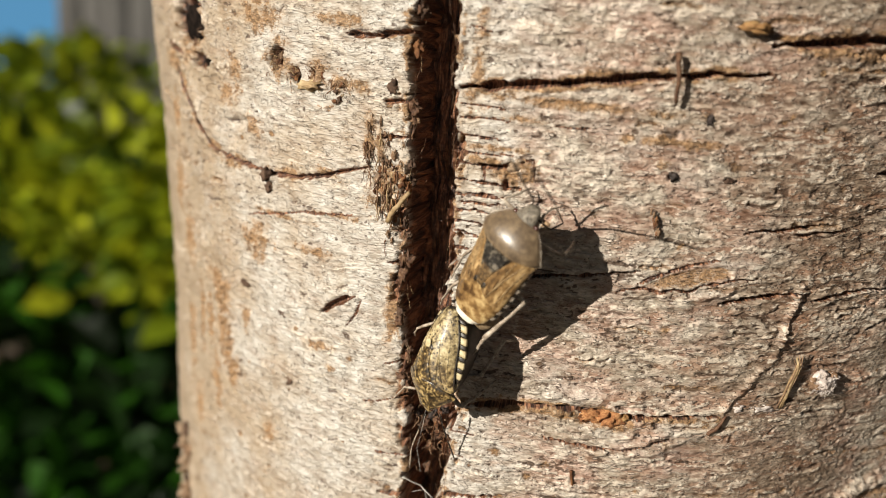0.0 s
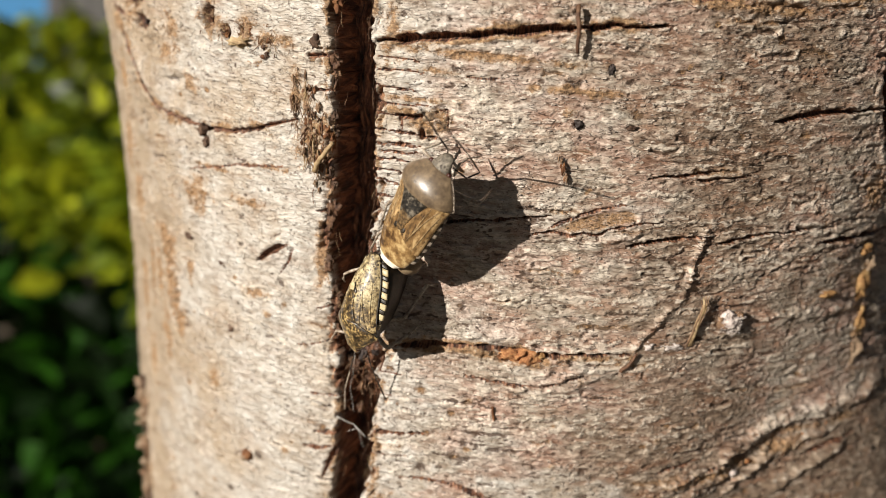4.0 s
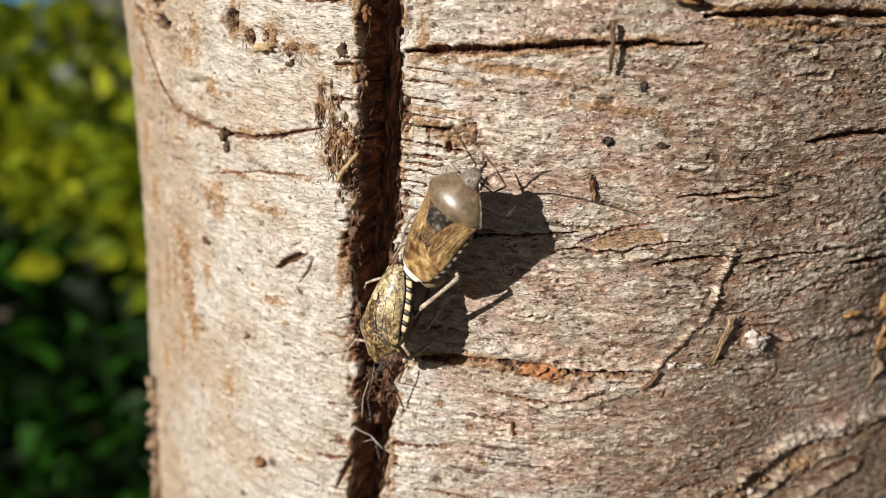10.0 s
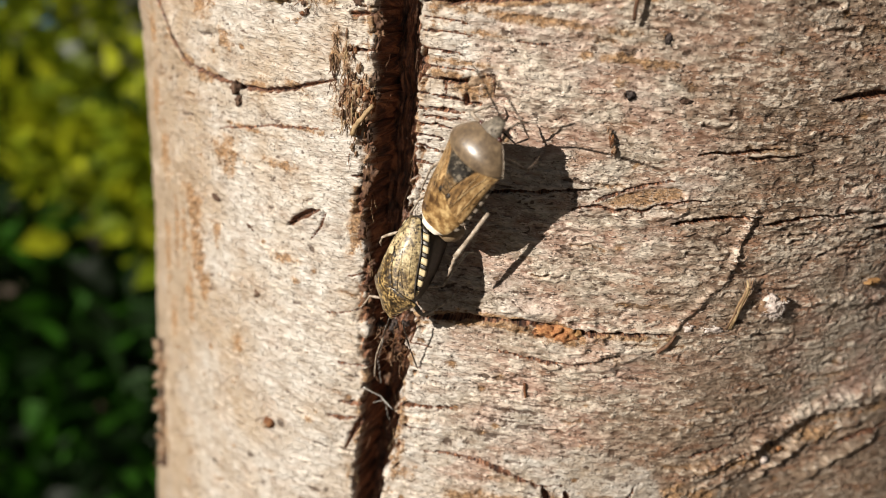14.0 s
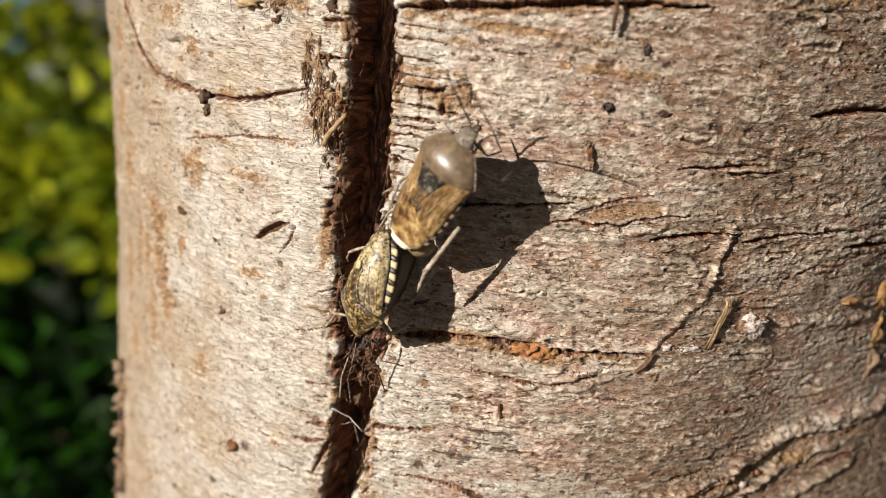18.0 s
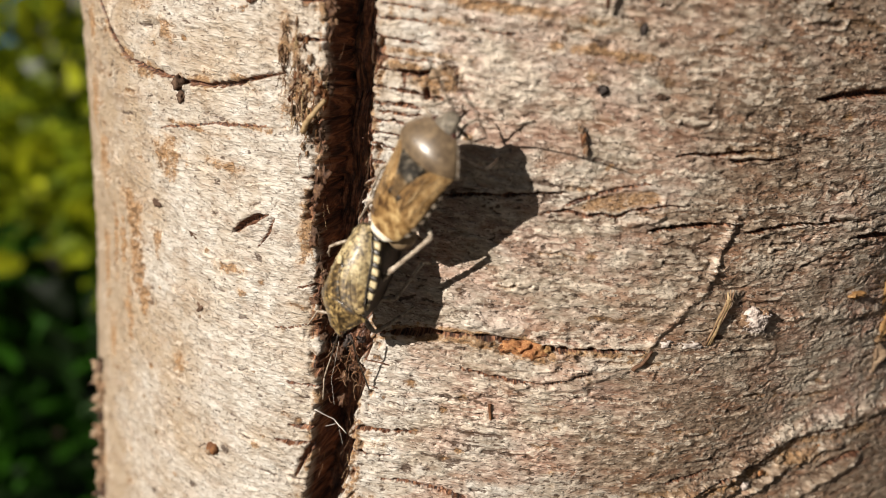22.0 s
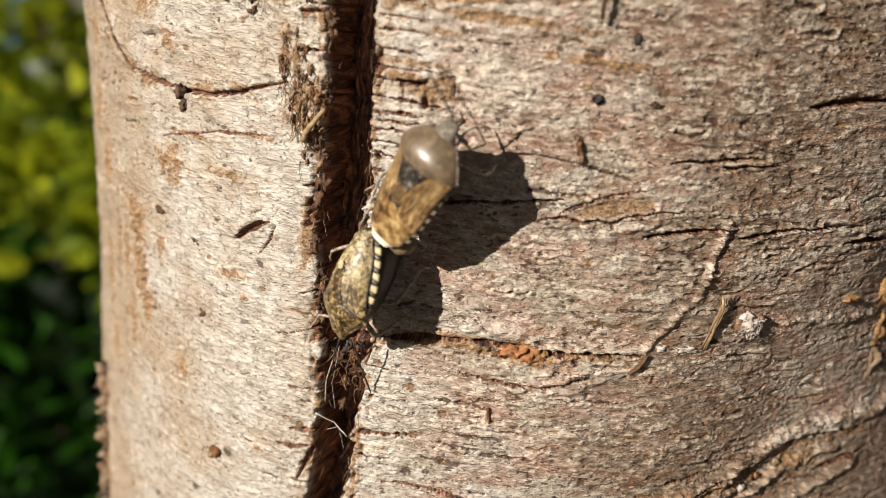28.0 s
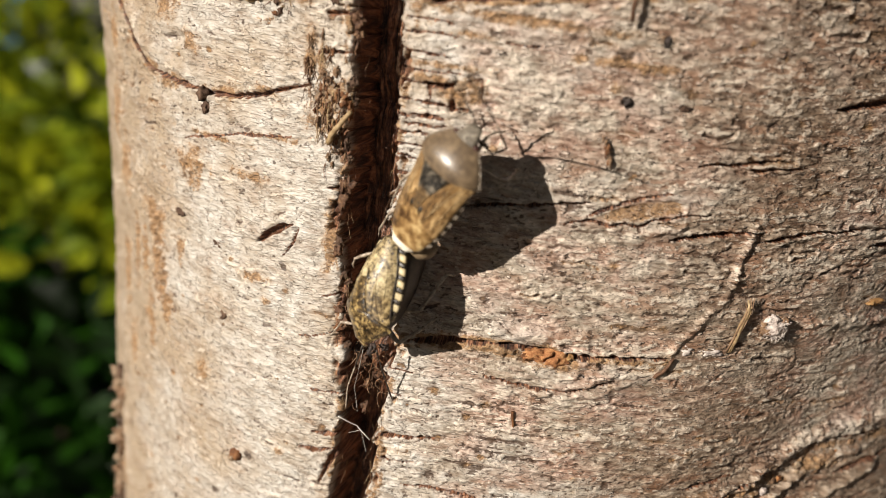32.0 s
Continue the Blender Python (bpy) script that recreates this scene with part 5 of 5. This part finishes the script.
lower_bug, _ = shield_bug("mottled olive-yellow shield bug with black-banded edges mating over the fissure", LOWER, MOTTLE, (MOTTLED, MOTTLED, MOTTLED_WING, MOTTLED_WING, MOTTLED), [
    ([(-9.06, -17.35, 3.2), (-5.74, -16.87, 4), (-3.88, -13.25, 1.4), (-2.91, -13.52, 0.3)], STOUT, False),
    ([(-9.23, -20.09, 3), (-7.67, -21.32, 3.6), (-5.56, -19.82, 1.4), (-4.38, -18.69, 0.3)], STOUT, False),
    ([(-11.4, -11.6, 3.8), (-13.4, -12.7, 4.0), (-14.1, -13.8, 2.8), (-14.5, -14.8, 1.4)], THIN, False),
    ([(-13.49, -20.9, 2.5), (-15.01, -21.02, 2.5), (-16.72, -23.26, 0.6), (-17.48, -24.22, 0.1)], THIN, False),
], [([(-9.83, -22.4, 4.4), (-9.56, -23.76, 4), (-9.22, -26.27, 2.6), (-8.47, -29.94, 0.6)], ()), ([(-11.47, -22.26, 4.4), (-12.55, -25.59, 3.2), (-13.88, -29.29, 1.6), (-14.44, -32.91, 0.2)], (1, 2))])

# ---- the garden behind ----
SOIL = plain("garden_soil", (0.05, 0.036, 0.024), (0.1, 0.076, 0.052), (0.17, 0.13, 0.09), 3.0, 0.95, 0.6, 0.01)
BOARD = plain("grey_weathered_board", (0.03, 0.029, 0.028), (0.07, 0.066, 0.062), (0.12, 0.115, 0.11), 4.0, 0.85, 0.5, 0.002, (4, 4, 0.4))


def leaf_material(name, dark, mid, light):
    n = Nodes(name, 0.45, 0, 0.4)
    rnd = n.tree.nodes.new("ShaderNodeNewGeometry").outputs["Random Per Island"]
    n.set("Base Color", n.ramp(rnd, (0.1, dark), (0.5, mid), (0.9, light)))
    n.set("Normal", n.bump(n.noise(n.coords(), 220, 3), 0.3, 0.0008))
    n.set("Subsurface Weight", 0.0)
    n.set("Transmission Weight", 0.0)
    thin = n.tree.nodes.new("ShaderNodeBsdfTranslucent")
    n.tree.links.new(n.ramp(rnd, (0.1, mid), (0.9, light)), thin.inputs["Color"])
    both = n.tree.nodes.new("ShaderNodeMixShader")
    both.inputs[0].default_value = 0.35
    n.tree.links.new(n.bsdf.outputs[0], both.inputs[1])
    n.tree.links.new(thin.outputs[0], both.inputs[2])
    n.tree.links.new(both.outputs[0], n.tree.nodes["Material Output"].inputs["Surface"])
    return n.mat


YOUNG_LEAF = leaf_material("yellow_green_leaf", (0.025, 0.05, 0.003), (0.19, 0.25, 0.01), (0.44, 0.47, 0.02))
# near-black green: the shade low in the hedge, put into the leaf colour
SHADED_LEAF = leaf_material("shade_dark_green_leaf", (0.003, 0.01, 0.0015), (0.009, 0.034, 0.003), (0.03, 0.11, 0.007))
STEM = plain("brown_stem", (0.05, 0.03, 0.02), (0.12, 0.075, 0.05), (0.22, 0.15, 0.1), 30, 0.85, 0.5, 0.002)


def leaves(rng, count, spot, size, lean):
    """Vertices and faces of many folded, pointed leaves; spot() gives each one's place."""
    shape = [(0, 0, 0), (0.32, 0.28, 0.08), (0.36, 0.6, 0.1), (0, 1, -0.08), (-0.36, 0.6, 0.1), (-0.32, 0.28, 0.08), (0, 0.45, 0)]
    faces = [(0, 1, 6), (1, 2, 6), (2, 3, 6), (3, 4, 6), (4, 5, 6), (5, 0, 6)]
    vs, fs = [], []
    for _ in range(count):
        k = size * rng.uniform(0.6, 1.25)
        m = Matrix.Translation(spot()) @ Euler((rng.uniform(-0.4, 1.5) + lean, rng.uniform(-0.7, 0.7), rng.uniform(-2.6, 2.6) + math.pi)).to_matrix().to_4x4()
        n0 = len(vs)
        vs += [m @ (Vector(p) * k) for p in shape]
        fs += [tuple(i + n0 for i in f) for f in faces]
    return vs, fs


def shrub(label, feet, spot, count, size, leaf, seed, lean=0.0):
    rng = random.Random(seed)
    bush = tagged(new("shrub"), label, "shrub")
    for x, y in feet:
        for _ in range(5):
            top = Vector((x + rng.uniform(-0.25, 0.25), y + rng.uniform(-0.15, 0.15), rng.uniform(0.6, 0.95)))
            part("branch", tube(bmesh.new(), bent((x, y, -0.02), top, (rng.uniform(-0.1, 0.1), rng.uniform(-0.1, 0.1), 0.05), 6), [0.014, 0.012, 0.01, 0.008, 0.006, 0.005, 0.003], 7), STEM, bush)
    vs, fs = leaves(rng, count, lambda: spot(rng), size, lean)
    me = bpy.data.meshes.new("foliage")
    me.from_pydata(vs, [], fs)
    me.materials.append(leaf)
    ob = new("foliage", me)
    ob.parent = bush
    tagged(ob, kind="stuff")
    return bush


def upper_spot(rng):
    x = rng.uniform(-2.2, 0.3)
    crown = 1.035 + 0.07 * float(ease(-0.7, -0.76, x)) + 0.05 * noise.noise((x * 3, 0, 0)) * float(ease(-0.9, -1.1, x))
    y = 0.95 + 0.12 * math.sin(5 * x) + rng.uniform(-0.28, 0.3)
    foot = 0.79 - 0.09 * float(ease(-0.66, -0.58, x)) + 0.04 * noise.noise((x * 7, 3, 0)) + 0.48 * (0.95 - y)
    z = foot + (crown - foot) * rng.random() ** 0.8
    return Vector((x, y + 0.25 * max(0, z - 0.9), z))


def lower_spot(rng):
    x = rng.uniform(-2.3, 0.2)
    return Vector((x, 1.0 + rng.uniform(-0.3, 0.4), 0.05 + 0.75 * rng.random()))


shrub("sunlit yellow-green hedge shrub in young leaf", [(-1.9, 1.1), (-1.2, 1.05), (-0.5, 1.1), (0.1, 1.15)], upper_spot, 6500, 0.046, YOUNG_LEAF, 21)
# the hedge's shaded lower part, made dark by leaf colour
shrub("undergrowth below the hedge, its shade put into dark green leaves", [(-1.6, 1.2), (-0.8, 1.2)], lower_spot, 8000, 0.07, SHADED_LEAF, 5)

shed = tagged(new("shed"), "grey weathered timber shed behind the hedge", "shed")
def plank(name, centre, size, turn=0.0):
    bm = bmesh.new()
    bmesh.ops.create_cube(bm, size=1.0, matrix=Matrix.Translation(centre) @ Matrix.Rotation(turn, 4, "X") @ Matrix.Diagonal((*size, 1)))
    bmesh.ops.bevel(bm, geom=bm.edges[:], offset=0.003, segments=1, affect="EDGES")
    return part(name, bm, BOARD, shed)


for k in range(22):
    for y in (3.6, 5.4):
        plank("board", (-2.46 + 0.125 * k, y + 0.01 * (k % 2), 0.95), (0.119, 0.025, 2.9))
for k in range(14):
    for x in (-2.53, 0.235):
        plank("board", (x + 0.01 * (k % 2), 3.69 + 0.125 * k, 0.95), (0.025, 0.119, 2.9))
for z in (0.2, 2.0):
    plank("rail", (-1.15, 3.66, z), (2.7, 0.05, 0.1))
plank("roof", (-1.15, 4.5, 2.5), (3.1, 2.3, 0.06), 0.05)


def build_ground():
    """One sheet of ground that falls away behind the garden."""
    axis = [-400, -200, -100, -50, -25, -12, -8, -6, -5] + [x * 0.25 for x in range(-16, 17)] + [5, 6, 8, 12, 25, 50, 100, 200, 400]
    n = len(axis)
    vs = [(x, y, -0.11 * max(0.0, y - 4.2) + (0.015 * noise.noise((x * 2, y * 2, 0)) if abs(x) < 4 and abs(y) < 4 and math.hypot(x, y) > 0.5 else 0)) for y in axis for x in axis]
    fs = [(r * n + c, r * n + c + 1, (r + 1) * n + c + 1, (r + 1) * n + c) for r in range(n - 1) for c in range(n - 1)]
    me = bpy.data.meshes.new("ground")
    me.from_pydata(vs, [], fs)
    me.materials.append(SOIL)
    tagged(new("ground", me), "bare brown garden soil", "ground", kind="structure")


build_ground()

# blue distance low over the horizon, beyond the hedge
n = Nodes("clear_sky_low", 1.0)
glow = n.node("ShaderNodeEmission", Color=(0.13, 0.36, 0.62, 1), Strength=0.62)
n.tree.links.new(glow.outputs[0], n.tree.nodes["Material Output"].inputs["Surface"])
me = bpy.data.meshes.new("backdrop")
me.from_pydata([(-70, 40, -12), (-24, 72, -12), (-24, 72, 14), (-70, 40, 14)], [], [(0, 1, 2, 3)])
me.materials.append(n.mat)
tagged(new("backdrop", me), "clear blue sky low over the garden", "sky", kind="structure")


def motions():
    """The pair sways on its feet, and one hind leg of the glossy bug beats now and then."""
    # seconds, then how far each bug has shifted round the stem and up, in mm
    sway = [
        (0.0, 0.00, 0.00, 0.00, -0.00),
        (0.5, 0.27, -0.04, 0.10, 0.08),
        (1.0, 0.63, -0.30, 0.31, 0.08),
        (1.5, 0.69, -0.11, 0.32, 0.19),
        (2.0, 0.84, -0.05, 0.37, 0.20),
        (2.5, 0.87, -0.02, 0.38, 0.20),
        (3.0, 0.75, -0.48, 0.28, -0.17),
        (3.5, 0.54, -0.32, 0.26, -0.27),
        (5.5, 0.81, -0.30, 0.43, 0.09),
        (6.0, 0.59, -0.37, 0.37, -0.25),
        (6.5, 0.38, -0.12, 0.37, -0.28),
        (7.0, 0.48, -0.36, 0.37, -0.15),
        (7.5, 0.76, -0.17, 0.56, 0.01),
        (8.0, 0.82, -0.17, 0.52, 0.29),
        (8.5, 0.85, -0.24, 0.47, 0.27),
        (9.0, 0.57, -0.23, 0.23, 0.00),
        (9.5, 0.24, -0.10, 0.27, -0.08),
        (10.0, 0.44, -0.21, 0.24, 0.16),
        (10.5, 0.68, -0.05, 0.48, 0.32),
        (11.0, 0.81, 0.00, 0.48, 0.45),
        (11.5, 0.36, -0.04, 0.16, 0.15),
        (12.0, 0.24, 0.11, 0.25, -0.01),
        (12.5, 0.32, 0.07, 0.27, 0.16),
        (13.0, 0.52, -0.04, 0.31, 0.22),
        (13.5, 0.72, 0.02, 0.46, 0.32),
        (14.0, 0.87, 0.06, 0.51, 0.35),
        (14.5, 0.75, 0.01, 0.43, 0.24),
        (16.5, 0.45, -0.09, 0.11, 0.19),
        (17.0, 0.44, -0.10, 0.08, 0.48),
        (17.5, 0.66, -0.05, 0.22, 0.29),
        (18.0, 0.46, -0.18, 0.04, 0.08),
        (18.5, -0.05, -0.07, 0.03, -0.10),
        (19.0, -0.00, -0.00, 0.00, 0.00),
        (19.5, 0.20, -0.08, -0.01, 0.19),
        (20.0, 0.48, -0.00, 0.12, 0.30),
        (20.5, 0.54, 0.07, 0.04, 0.48),
        (21.0, 0.36, -0.11, -0.05, 0.11),
        (21.5, 0.06, -0.01, 0.05, -0.02),
        (22.0, 0.18, -0.19, 0.08, -0.00),
        (22.5, 0.36, -0.19, 0.05, 0.06),
        (23.0, 0.54, -0.16, 0.17, 0.21),
        (23.5, 0.67, -0.12, 0.30, 0.17),
        (24.0, 0.60, -0.19, 0.15, 0.06),
        (24.5, 0.37, -0.10, 0.00, -0.07),
        (25.0, 0.12, -0.04, 0.05, -0.12),
        (25.5, -0.04, -0.05, -0.01, -0.16),
        (27.5, 0.13, -0.17, 0.16, 0.07),
        (28.0, 0.34, 0.00, 0.23, 0.23),
        (28.5, 0.29, -0.07, 0.22, 0.19),
        (29.0, 0.14, -0.09, 0.07, 0.03),
        (29.5, -0.13, -0.22, -0.06, -0.19),
        (30.0, -0.16, -0.28, -0.13, -0.28),
        (30.5, -0.29, -0.03, -0.08, -0.16),
        (31.0, -0.35, -0.26, -0.14, -0.35),
        (31.5, -0.31, -0.11, -0.00, -0.14),
        (32.0, -0.33, -0.26, 0.02, -0.27),
    ]
    walk(upper_bug, [(t, Matrix.Translation((a * MM, 0, b * MM)) @ UPPER) for t, a, b, c, d in sway])
    walk(lower_bug, [(t, Matrix.Translation((c * MM, 0, d * MM)) @ LOWER) for t, a, b, c, d in sway])
    # the hind leg: drawn up, half out, out, or laid on the other bug; turns of thigh and shin
    beat = {"up": (-82, -84), "half": (-25, 20), "out": (5, 4), "laid": (4, -6)}
    beats = [
        (0, "laid"),
        (0.5, "up"),
        (1, "half"),
        (1.5, "up"),
        (2, "half"),
        (2.5, "out"),
        (3, "up"),
        (3.5, "up"),
        (8, "up"),
        (8.5, "out"),
        (9, "laid"),
        (9.5, "out"),
        (10, "half"),
        (10.5, "half"),
        (11, "out"),
        (11.5, "laid"),
        (12, "laid"),
        (12.5, "half"),
        (13, "laid"),
        (13.5, "half"),
        (14, "out"),
        (14.5, "half"),
        (16.5, "up"),
        (17.5, "up"),
        (18, "out"),
        (18.5, "up"),
        (20.5, "up"),
        (21, "out"),
        (21.5, "laid"),
        (22, "half"),
        (22.5, "out"),
        (23, "up"),
        (23.5, "up"),
        (24, "out"),
        (24.5, "half"),
        (25, "up"),
        (27, "up"),
        (27.5, "half"),
        (28, "up"),
        (28.5, "half"),
        (29, "half"),
        (29.5, "laid"),
        (30, "laid"),
        (30.5, "half"),
        (31, "up"),
        (32, "up"),
    ]
    thigh, shin = upper_legs[4]
    hip, knee = thigh.location.copy(), shin.location.copy()
    walk(thigh, [(t, pose(*hip, 0, 0, beat[how][0])) for t, how in beats])
    walk(shin, [(t, pose(*knee, 0, 0, beat[how][1])) for t, how in beats])


motions()
